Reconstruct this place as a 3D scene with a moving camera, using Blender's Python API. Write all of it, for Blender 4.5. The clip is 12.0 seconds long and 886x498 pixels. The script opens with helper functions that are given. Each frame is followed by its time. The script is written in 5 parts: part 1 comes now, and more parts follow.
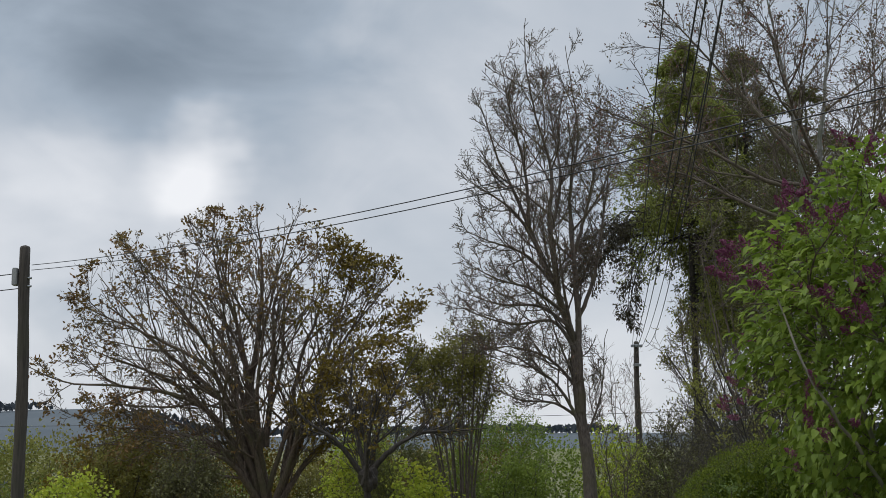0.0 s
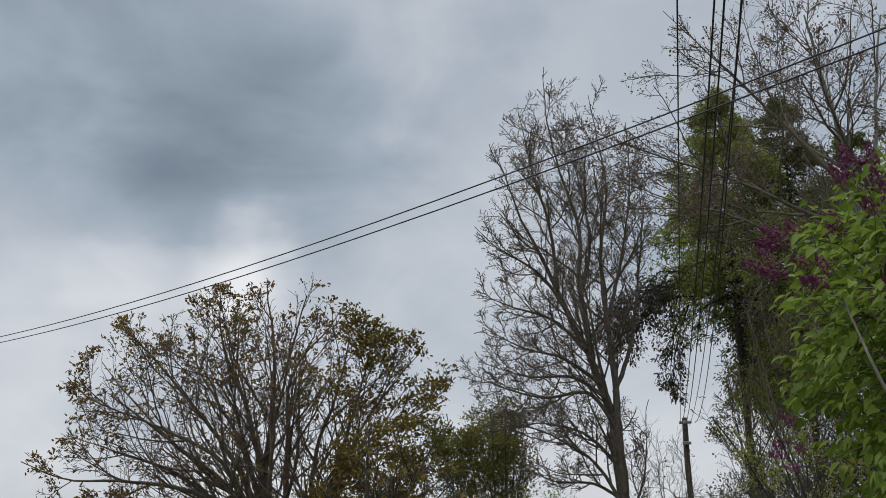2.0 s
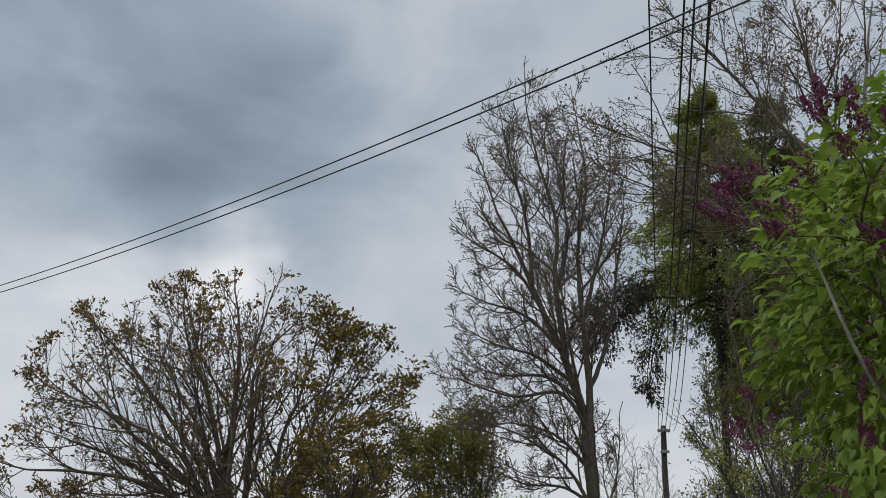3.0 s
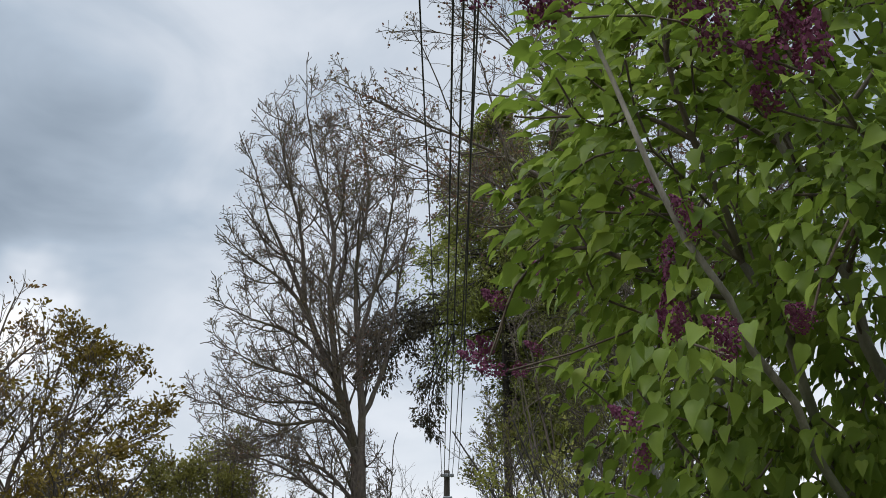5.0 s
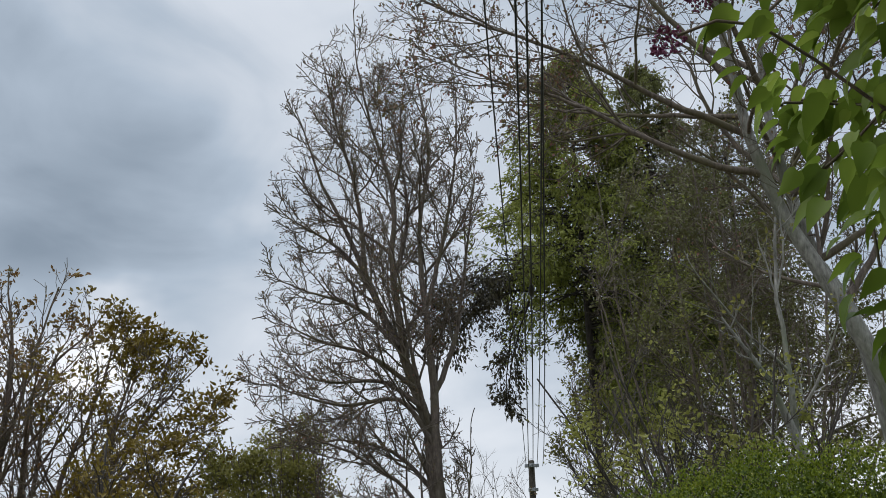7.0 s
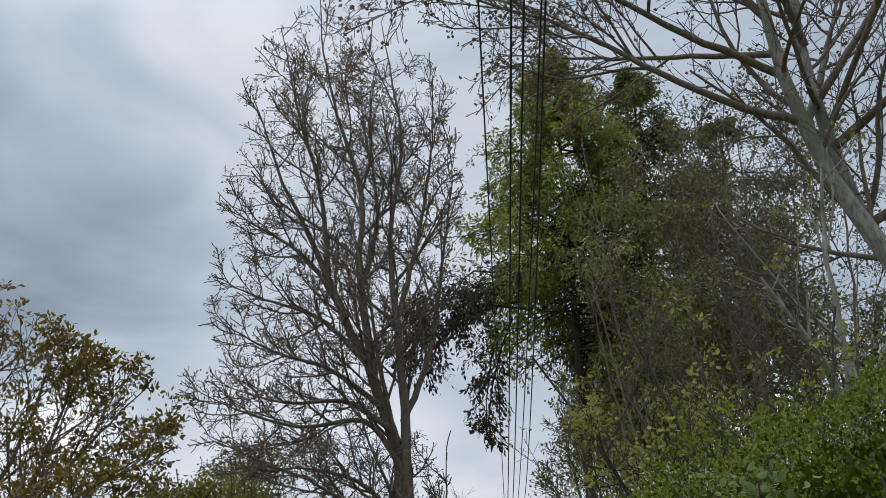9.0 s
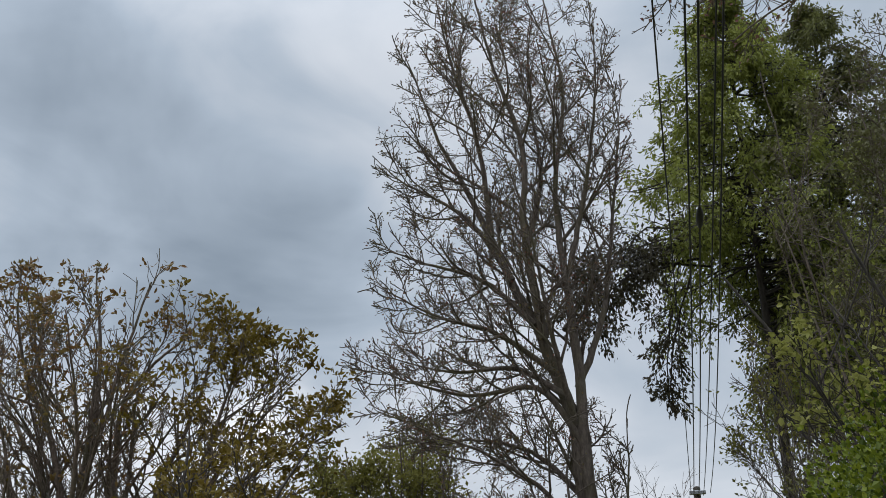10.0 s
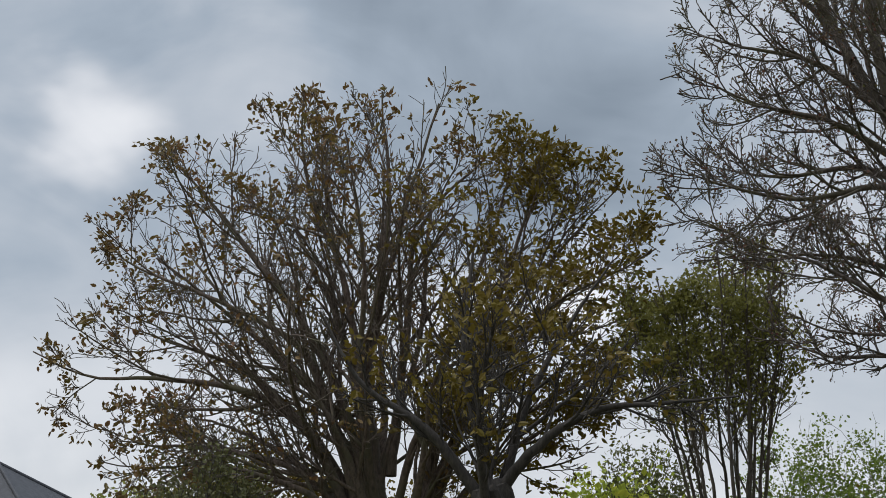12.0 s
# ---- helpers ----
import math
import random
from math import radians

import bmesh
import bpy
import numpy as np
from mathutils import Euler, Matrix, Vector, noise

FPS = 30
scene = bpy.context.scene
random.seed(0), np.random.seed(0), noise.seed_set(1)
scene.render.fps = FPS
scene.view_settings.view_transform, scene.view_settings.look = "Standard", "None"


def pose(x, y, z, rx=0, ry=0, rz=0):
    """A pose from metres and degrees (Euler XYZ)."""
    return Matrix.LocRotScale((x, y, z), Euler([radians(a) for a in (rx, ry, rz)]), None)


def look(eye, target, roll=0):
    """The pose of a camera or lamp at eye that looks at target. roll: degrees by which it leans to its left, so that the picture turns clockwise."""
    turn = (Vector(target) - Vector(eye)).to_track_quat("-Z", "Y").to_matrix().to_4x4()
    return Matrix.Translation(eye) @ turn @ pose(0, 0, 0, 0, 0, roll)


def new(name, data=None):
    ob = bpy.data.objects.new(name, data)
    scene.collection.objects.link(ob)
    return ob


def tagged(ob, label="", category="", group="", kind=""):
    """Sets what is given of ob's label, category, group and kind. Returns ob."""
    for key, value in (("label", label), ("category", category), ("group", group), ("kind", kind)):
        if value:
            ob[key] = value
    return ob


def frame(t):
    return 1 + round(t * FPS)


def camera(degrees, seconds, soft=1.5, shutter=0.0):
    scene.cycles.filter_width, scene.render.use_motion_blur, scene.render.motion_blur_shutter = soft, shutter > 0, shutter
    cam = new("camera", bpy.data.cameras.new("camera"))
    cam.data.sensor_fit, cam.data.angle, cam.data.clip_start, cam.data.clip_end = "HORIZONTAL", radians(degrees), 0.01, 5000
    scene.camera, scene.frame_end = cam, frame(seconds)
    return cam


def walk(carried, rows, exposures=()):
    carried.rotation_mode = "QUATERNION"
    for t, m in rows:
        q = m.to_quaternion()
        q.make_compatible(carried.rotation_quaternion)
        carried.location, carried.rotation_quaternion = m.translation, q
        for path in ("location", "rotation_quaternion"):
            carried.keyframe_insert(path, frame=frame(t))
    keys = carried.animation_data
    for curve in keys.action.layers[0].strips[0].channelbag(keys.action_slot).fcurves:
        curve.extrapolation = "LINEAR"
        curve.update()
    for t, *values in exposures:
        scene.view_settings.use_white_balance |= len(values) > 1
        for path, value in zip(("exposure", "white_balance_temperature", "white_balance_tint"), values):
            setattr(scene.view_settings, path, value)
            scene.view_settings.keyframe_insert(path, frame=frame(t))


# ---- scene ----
cam = camera(40.2, 12.0, soft=0.88)
METRES, EYE, TILT, LEAN, TURN = 14.0, 1.6, 9.0, 0.5, 0.0
ROWS = [
    (0.0, 0.0, 0.0, 0.0, 0.0, 0.0, -0.0),
    (0.5, 0.0098, 0.04, -0.0082, -0.1, 1.25, 0.4),
    (1.0, 0.0191, 0.0778, -0.0177, 0.14, 2.53, 1.35),
    (1.5, 0.0285, 0.1192, -0.0265, 1.08, 3.69, 2.09),
    (2.0, 0.0378, 0.1554, -0.0359, 2.27, 4.46, 2.12),
    (2.5, 0.0501, 0.1909, -0.0453, 2.83, 4.7, 1.42),
    (3.0, 0.0624, 0.221, -0.057, 1.71, 4.86, 0.41),
    (3.5, 0.0784, 0.2593, -0.0675, -1.02, 5.25, -0.48),
    (3.7, 0.0843, 0.2758, -0.0716, -2.29, 5.44, -0.67),
    (4.5, 0.1017, 0.3419, -0.0890, -6.55, 6.91, -1.02),
    (4.9, 0.1075, 0.3744, -0.0979, -7.75, 7.53, -1.03),
    (5.3, 0.1122, 0.4057, -0.1068, -7.75, 7.92, -1.01),
    (5.5, 0.1142, 0.4209, -0.1112, -7.33, 7.97, -1.0),
    (6.0, 0.1197, 0.4573, -0.1214, -5.64, 7.58, -0.02),
    (6.5, 0.1262, 0.4943, -0.1304, -4.21, 7.49, 1.09),
    (7.0, 0.1273, 0.5374, -0.1426, -4.01, 8.17, 1.69),
    (7.2, 0.1276, 0.5548, -0.1476, -4.18, 8.50, 1.80),
    (8.0, 0.1311, 0.6214, -0.1653, -6.30, 10.05, 1.69),
    (8.4, 0.1339, 0.6534, -0.1733, -6.95, 10.65, 1.54),
    (8.8, 0.1372, 0.6847, -0.1808, -6.28, 11.23, 1.38),
    (9.0, 0.1389, 0.7003, -0.1844, -5.27, 11.24, 1.41),
    (9.5, 0.1424, 0.74, -0.194, -1.79, 11.41, 2.04),
    (10.0, 0.143, 0.7828, -0.2059, 3.03, 11.28, 2.5),
    (10.5, 0.1456, 0.8245, -0.2161, 8.08, 10.66, 2.71),
    (11.0, 0.139, 0.8681, -0.2246, 12.53, 9.33, 2.7),
    (11.5, 0.1403, 0.9096, -0.2358, 16.2, 7.71, 2.52),
    (12.0, 0.1373, 0.9483, -0.2487, 18.46, 6.17, 2.24),
]
EXPOSURES = [(0.0, 0.0), (1.5, -0.1), (3.0, -0.12), (3.7, 0.1), (5.5, 0.34), (7.0, 0.27), (9.0, 0.25), (12.0, 0.0)]
walk(cam, [(t, pose(0, 0, EYE, TILT, LEAN, TURN) @ pose(METRES * x, METRES * y, METRES * z, 90 + pitch, roll, yaw)) for t, x, y, z, yaw, pitch, roll in ROWS], EXPOSURES)

# ---- light: an overcast sky with broken grey cloud, and a weak veiled sun ----
SUN_ELEVATION, SUN_ROTATION = 60.0, 255.0


def node(tree, kind, **values):
    n = tree.nodes.new(kind)
    for key, value in values.items():
        n.inputs[key].default_value = value
    return n


def make_world():
    world = bpy.data.worlds.new("overcast_sky")
    scene.world = world
    world.use_nodes = True
    t = world.node_tree
    t.nodes.clear()
    link = t.links.new
    out = t.nodes.new("ShaderNodeOutputWorld")
    back = t.nodes.new("ShaderNodeBackground")
    link(back.outputs[0], out.inputs[0])
    sky = t.nodes.new("ShaderNodeTexSky")
    sky.sky_type, sky.sun_disc = "NISHITA", False
    sky.sun_elevation, sky.sun_rotation = radians(SUN_ELEVATION), radians(SUN_ROTATION)
    blue = t.nodes.new("ShaderNodeVectorMath")
    blue.operation = "SCALE"
    blue.inputs["Scale"].default_value = 0.1
    link(sky.outputs[0], blue.inputs[0])
    at = t.nodes.new("ShaderNodeTexCoord")
    # cloud billows, flattened by distance: direction over height
    flat = t.nodes.new("ShaderNodeVectorMath")
    flat.operation = "MULTIPLY"
    flat.inputs[1].default_value = (1.0, 1.0, 1.6)
    link(at.outputs["Generated"], flat.inputs[0])

    def clouds(scale, detail, distortion, low, high):
        n = node(t, "ShaderNodeTexNoise", Scale=scale, Detail=detail, Roughness=0.5, Distortion=distortion)
        link(flat.outputs[0], n.inputs["Vector"])
        m = node(t, "ShaderNodeMapRange", **{"From Min": 0.3, "From Max": 0.7, "To Min": low, "To Max": high})
        m.interpolation_type = "SMOOTHSTEP"
        link(n.outputs["Fac"], m.inputs["Value"])
        return m.outputs[0]

    def total(a, b):
        m = t.nodes.new("ShaderNodeMath")
        m.operation = "ADD"
        link(a, m.inputs[0])
        link(b, m.inputs[1])
        return m.outputs[0]

    # billow(direction, half width, amount): one thick or thin place in the cloud, its rim torn by noise
    wobble = node(t, "ShaderNodeTexNoise", Scale=5.0, Detail=4.0, Roughness=0.55)
    link(flat.outputs[0], wobble.inputs["Vector"])
    torn = t.nodes.new("ShaderNodeVectorMath")
    torn.operation = "MULTIPLY_ADD"
    torn.inputs[1].default_value = (0.16, 0.16, 0.16)
    link(wobble.outputs["Color"], torn.inputs[0])
    link(at.outputs["Generated"], torn.inputs[2])
    shift = t.nodes.new("ShaderNodeVectorMath")
    shift.operation = "ADD"
    shift.inputs[1].default_value = (-0.08, -0.08, -0.08)
    link(torn.outputs[0], shift.inputs[0])

    def billow(way, size, flatness, amount):
        d = t.nodes.new("ShaderNodeVectorMath")
        d.operation = "SUBTRACT"
        d.inputs[1].default_value = way
        link(shift.outputs[0], d.inputs[0])
        f = t.nodes.new("ShaderNodeVectorMath")
        f.operation = "MULTIPLY"
        f.inputs[1].default_value = (1, 1, flatness)
        link(d.outputs[0], f.inputs[0])
        length = t.nodes.new("ShaderNodeVectorMath")
        length.operation = "LENGTH"
        link(f.outputs[0], length.inputs[0])
        m = node(t, "ShaderNodeMapRange", **{"From Min": 0.0, "From Max": size, "To Min": amount, "To Max": 0.0})
        m.interpolation_type = "SMOOTHERSTEP"
        link(length.outputs["Value"], m.inputs["Value"])
        return m.outputs[0]

    value = total(clouds(2.2, 5.0, 0.6, -0.09, 0.11), clouds(5.5, 6.0, 0.7, -0.07, 0.07))
    for way, size, flatness, amount in BILLOWS:
        value = total(value, billow(way, size, flatness, amount))
    axes = t.nodes.new("ShaderNodeSeparateXYZ")
    link(at.outputs["Generated"], axes.inputs[0])
    low = node(t, "ShaderNodeMapRange", **{"From Min": 0.04, "From Max": 0.30, "To Min": 0.29, "To Max": 0.0})
    low.interpolation_type = "SMOOTHSTEP"
    link(axes.outputs["Z"], low.inputs["Value"])
    value = total(value, low.outputs[0])
    base = t.nodes.new("ShaderNodeMath")
    base.inputs[1].default_value = 0.50
    link(value, base.inputs[0])
    ramp = t.nodes.new("ShaderNodeValToRGB")
    stops = ((0.0, (0.10, 0.125, 0.155)), (0.2, (0.18, 0.225, 0.28)), (0.45, (0.375, 0.44, 0.52)), (0.7, (0.64, 0.675, 0.73)), (1.0, (0.92, 0.93, 0.96)))
    for i, (place, colour) in enumerate(stops):
        e = ramp.color_ramp.elements[i] if i < 2 else ramp.color_ramp.elements.new(place)
        e.position, e.color = place, (*colour, 1)
    link(base.outputs[0], ramp.inputs[0])
    mix = t.nodes.new("ShaderNodeMix")
    mix.data_type = "RGBA"
    mix.inputs[0].default_value = 0.93
    link(blue.outputs[0], mix.inputs[6])
    link(ramp.outputs[0], mix.inputs[7])
    link(mix.outputs[2], back.inputs[0])
    # an overcast sky is brightest overhead
    high = node(t, "ShaderNodeMapRange", **{"From Min": 0.46, "From Max": 0.95, "To Min": 1.0, "To Max": 3.6})
    high.interpolation_type = "SMOOTHSTEP"
    link(axes.outputs["Z"], high.inputs["Value"])
    link(high.outputs[0], back.inputs[1])


BILLOWS = [
    ((-0.20, 0.93, 0.31), 0.28, 1.5, -0.24),
    ((-0.20, 0.95, 0.215), 0.085, 1.0, 0.50),
    ((-0.01, 0.95, 0.29), 0.16, 0.8, 0.16),
    ((-0.31, 0.93, 0.20), 0.14, 1.5, 0.20),
    ((-0.29, 0.95, 0.105), 0.12, 3.0, -0.10),
    ((-0.55, 0.75, 0.335), 0.085, 1.0, 0.46),
    ((-0.46, 0.80, 0.39), 0.12, 1.0, 0.12),
    ((-0.24, 0.87, 0.43), 0.27, 1.8, -0.15),
    ((-0.15, 0.93, 0.30), 0.16, 2.0, 0.08),
]
make_world()
sun = new("sun", bpy.data.lights.new("sun", "SUN"))
sun.data.energy, sun.data.angle, sun.data.color = 0.9, radians(20), (1.0, 0.95, 0.88)
a, e = radians(SUN_ROTATION), radians(SUN_ELEVATION)
sun.matrix_world = look((0, 0, 30), (-30 * math.sin(a) * math.cos(e), -30 * math.cos(a) * math.cos(e), 30 - 30 * math.sin(e)))


# ---- materials ----
def material(name):
    m = bpy.data.materials.new(name)
    m.use_nodes = True
    return m, m.node_tree, m.node_tree.nodes["Principled BSDF"]


def ramp_of(t, colours):
    r = t.nodes.new("ShaderNodeValToRGB")
    for i, c in enumerate(colours):
        place = i / (len(colours) - 1)
        el = r.color_ramp.elements[i] if i < 2 else r.color_ramp.elements.new(place)
        el.position, el.color = place, (*c, 1)
    return r


def bark(name, dark, light, moss=None, scale=9.0, stretch=0.3):
    m, t, p = material(name)
    at = t.nodes.new("ShaderNodeTexCoord")
    st = t.nodes.new("ShaderNodeVectorMath")
    st.operation = "MULTIPLY"
    st.inputs[1].default_value = (1, 1, stretch)
    t.links.new(at.outputs["Object"], st.inputs[0])
    n = node(t, "ShaderNodeTexNoise", Scale=scale * 3, Detail=6, Roughness=0.65)
    t.links.new(st.outputs[0], n.inputs["Vector"])
    r = ramp_of(t, (dark, light))
    r.color_ramp.elements[0].position, r.color_ramp.elements[1].position = 0.3, 0.72
    t.links.new(n.outputs[0], r.inputs[0])
    colour = r.outputs[0]
    if moss:
        n2 = node(t, "ShaderNodeTexNoise", Scale=1.7, Detail=4)
        t.links.new(at.outputs["Object"], n2.inputs["Vector"])
        f = node(t, "ShaderNodeMapRange", **{"From Min": 0.48, "From Max": 0.66})
        t.links.new(n2.outputs[0], f.inputs[0])
        mix = t.nodes.new("ShaderNodeMix")
        mix.data_type = "RGBA"
        mix.inputs[7].default_value = (*moss, 1)
        t.links.new(f.outputs[0], mix.inputs[0])
        t.links.new(colour, mix.inputs[6])
        colour = mix.outputs[2]
    t.links.new(colour, p.inputs["Base Color"])
    p.inputs["Roughness"].default_value = 0.9
    b = node(t, "ShaderNodeBump", Strength=0.6, Distance=0.02)
    t.links.new(n.outputs[0], b.inputs["Height"])
    t.links.new(b.outputs[0], p.inputs["Normal"])
    return m


def leaf_material(name, colours, single=False, gloss=0.5, through_light=0.45):
    """colours run from leaf to leaf; patches of the plant differ a little as well."""
    m, t, p = material(name)
    if single:
        g = t.nodes.new("ShaderNodeObjectInfo")
    else:
        g = t.nodes.new("ShaderNodeNewGeometry")
    at = t.nodes.new("ShaderNodeTexCoord")
    n = node(t, "ShaderNodeTexNoise", Scale=1.1, Detail=3)
    t.links.new(at.outputs["Object"], n.inputs["Vector"])
    add = t.nodes.new("ShaderNodeMath")
    add.operation = "MULTIPLY_ADD"
    add.inputs[1].default_value = 0.55
    t.links.new(g.outputs["Random" if single else "Random Per Island"], add.inputs[0])
    f = node(t, "ShaderNodeMapRange", **{"From Min": 0.3, "From Max": 0.7, "To Min": 0.0, "To Max": 0.45})
    t.links.new(n.outputs[0], f.inputs[0])
    t.links.new(f.outputs[0], add.inputs[2])
    r = ramp_of(t, colours)
    t.links.new(add.outputs[0], r.inputs[0])
    p.inputs["Roughness"].default_value = gloss
    p.inputs["Specular IOR Level"].default_value = 0.2
    t.links.new(r.outputs[0], p.inputs["Base Color"])
    tr = t.nodes.new("ShaderNodeBsdfTranslucent")
    t.links.new(r.outputs[0], tr.inputs[0])
    mix = t.nodes.new("ShaderNodeMixShader")
    mix.inputs[0].default_value = through_light
    t.links.new(p.outputs[0], mix.inputs[1])
    t.links.new(tr.outputs[0], mix.inputs[2])
    t.links.new(mix.outputs[0], t.nodes["Material Output"].inputs[0])
    return m


def plain(name, dark, light, scale, rough=0.85, metal=0.0, bump=0.3):
    m, t, p = material(name)
    at = t.nodes.new("ShaderNodeTexCoord")
    n = node(t, "ShaderNodeTexNoise", Scale=scale, Detail=7, Roughness=0.6)
    t.links.new(at.outputs["Object"], n.inputs["Vector"])
    r = ramp_of(t, (dark, light))
    r.color_ramp.elements[0].position, r.color_ramp.elements[1].position = 0.3, 0.7
    t.links.new(n.outputs[0], r.inputs[0])
    t.links.new(r.outputs[0], p.inputs["Base Color"])
    p.inputs["Roughness"].default_value, p.inputs["Metallic"].default_value = rough, metal
    b = node(t, "ShaderNodeBump", Strength=bump, Distance=0.01)
    t.links.new(n.outputs[0], b.inputs["Height"])
    t.links.new(b.outputs[0], p.inputs["Normal"])
    return m


BARK_BROWN = bark("brown_bark", (0.045, 0.032, 0.024), (0.19, 0.138, 0.102), (0.095, 0.082, 0.045))
BARK_GREY = bark("grey_bark", (0.055, 0.042, 0.034), (0.195, 0.155, 0.125), (0.11, 0.094, 0.055))
BARK_PALE = bark("pale_bark", (0.09, 0.085, 0.075), (0.33, 0.32, 0.29), (0.14, 0.15, 0.10))
BARK_LILAC = bark("lilac_bark", (0.120, 0.105, 0.083), (0.300, 0.270, 0.217), (0.150, 0.150, 0.098))
BARK_DARK = bark("dark_bark", (0.022, 0.018, 0.015), (0.075, 0.062, 0.05))
LEAF_BRONZE = leaf_material("bronze_leaf", ((0.215, 0.098, 0.05), (0.185, 0.108, 0.042), (0.185, 0.126, 0.038), (0.135, 0.12, 0.034)), through_light=0.25)
LEAF_OLIVE = leaf_material("olive_leaf", ((0.135, 0.085, 0.018), (0.165, 0.118, 0.02), (0.195, 0.15, 0.026)), through_light=0.25)
LEAF_BUD = leaf_material("bud", ((0.24, 0.10, 0.08), (0.18, 0.092, 0.068), (0.15, 0.115, 0.055), (0.20, 0.19, 0.07)), through_light=0.25)
LEAF_MOSS = leaf_material("moss_green_leaf", ((0.137, 0.126, 0.034), (0.200, 0.189, 0.048), (0.294, 0.273, 0.078)))
LEAF_SPRING = leaf_material("spring_leaf", ((0.154, 0.159, 0.038), (0.241, 0.244, 0.059), (0.355, 0.346, 0.101)))
LEAF_YELLOW = leaf_material("yellow_green_leaf", ((0.238, 0.293, 0.031), (0.350, 0.417, 0.047), (0.524, 0.499, 0.068)))
LEAF_GREEN = leaf_material("fresh_green_leaf", ((0.106, 0.148, 0.028), (0.168, 0.225, 0.038), (0.250, 0.297, 0.052)))
LEAF_CONIFER = leaf_material("conifer_spray", ((0.081, 0.083, 0.030), (0.121, 0.127, 0.041), (0.184, 0.190, 0.063)))
LEAF_CYPRESS = leaf_material("cypress_spray", ((0.132, 0.149, 0.033), (0.209, 0.231, 0.050), (0.319, 0.341, 0.083)))
LEAF_BROWN = leaf_material("brown_olive_leaf", ((0.085, 0.075, 0.036), (0.115, 0.112, 0.046), (0.165, 0.165, 0.066)), through_light=0.3)
LEAF_WITHERED = leaf_material("withered_spray", ((0.05, 0.042, 0.026), (0.075, 0.062, 0.036), (0.095, 0.09, 0.04)), through_light=0.2)
LEAF_HEDGE = leaf_material("hedge_leaf", ((0.025, 0.039, 0.004), (0.055, 0.082, 0.007), (0.12, 0.15, 0.014)), through_light=0.15)
# new shoots, made paler so the hedge top looks lit
LEAF_HEDGE_LIT_TIP = leaf_material("hedge_lit_new_growth", ((0.085, 0.112, 0.01), (0.14, 0.175, 0.015), (0.235, 0.26, 0.025)), through_light=0.3)
LEAF_PALE = leaf_material("pale_leaf", ((0.112, 0.160, 0.048), (0.160, 0.216, 0.072), (0.224, 0.272, 0.112)))
LILAC_COLOURS = ((0.085, 0.134, 0.018), (0.139, 0.202, 0.027), (0.211, 0.283, 0.044), (0.314, 0.384, 0.071))
LEAF_LILAC = leaf_material("lilac_leaf", LILAC_COLOURS, False, 0.45, 0.5)
LEAF_LILAC_SINGLE = leaf_material("lilac_single_leaf", LILAC_COLOURS, True, 0.45, 0.5)
FLORET = leaf_material("lilac_floret", ((0.17, 0.045, 0.085), (0.25, 0.075, 0.145), (0.33, 0.13, 0.22)), False, 0.6)
POLE_WOOD = bark("pole_wood", (0.019, 0.015, 0.012), (0.089, 0.074, 0.061), (0.044, 0.042, 0.026), 12, 0.06)
CABLE = plain("black_cable", (0.012, 0.012, 0.013), (0.03, 0.03, 0.032), 30, 0.6)
GALVANISED = plain("galvanised_steel", (0.22, 0.23, 0.24), (0.36, 0.37, 0.38), 20, 0.5, 0.8)
CERAMIC = plain("grey_box_plastic", (0.20, 0.20, 0.20), (0.30, 0.30, 0.29), 12, 0.6)
GRASS = plain("rough_grass", (0.06, 0.062, 0.02), (0.15, 0.145, 0.045), 3.0, 0.95, 0, 1.0)
ASPHALT = plain("asphalt", (0.035, 0.035, 0.036), (0.07, 0.07, 0.068), 40, 0.9, 0, 0.5)
SLATE = plain("slate", (0.018, 0.018, 0.022), (0.045, 0.045, 0.05), 8, 0.7)
RENDERED_WALL = plain("rendered_wall", (0.36, 0.34, 0.30), (0.5, 0.48, 0.43), 3, 0.9)
# distance haze is painted into the blue-grey of the ridge's fields and woods
HILL_HAZED_FIELDS = plain("hazed_hill_fields", (0.055, 0.069, 0.080), (0.083, 0.096, 0.102), 0.02, 1.0, 0, 0)
HILL_HAZED_WOOD = leaf_material("hazed_far_wood", ((0.043, 0.052, 0.062), (0.055, 0.065, 0.075)))


# ---- mesh tools ----
RNG = np.random.default_rng(7)


def mesh_of(name, verts, faces, smooth=False):
    """A mesh of equal-sided faces from arrays."""
    verts, faces = np.asarray(verts, np.float32), np.asarray(faces, np.int32)
    me = bpy.data.meshes.new(name)
    sides = faces.shape[1]
    me.vertices.add(len(verts))
    me.vertices.foreach_set("co", verts.ravel())
    me.loops.add(faces.size)
    me.loops.foreach_set("vertex_index", faces.ravel())
    me.polygons.add(len(faces))
    me.polygons.foreach_set("loop_start", np.arange(0, faces.size, sides, dtype=np.int32))
    me.polygons.foreach_set("loop_total", np.full(len(faces), sides, np.int32))
    me.polygons.foreach_set("use_smooth", np.full(len(faces), smooth))
    me.update(calc_edges=True)
    return me


def piece(name, me, mat, parent=None, label="", kind=""):
    """One mesh object, a thing of its own or a part of parent."""
    if not me.materials:
        me.materials.append(mat)
    ob = new(name, me)
    ob.parent = parent
    return tagged(ob, label=label, kind=kind)


def part(name, bm, mat, parent, label="", kind=""):
    me = bpy.data.meshes.new(name)
    bm.to_mesh(me)
    bm.free()
    return piece(name, me, mat, parent, label, kind)


def thing(name, place, label, category, group=""):
    ob = new(name)
    ob.location = place
    ob.empty_display_size = 0.3
    return tagged(ob, label, category, group)


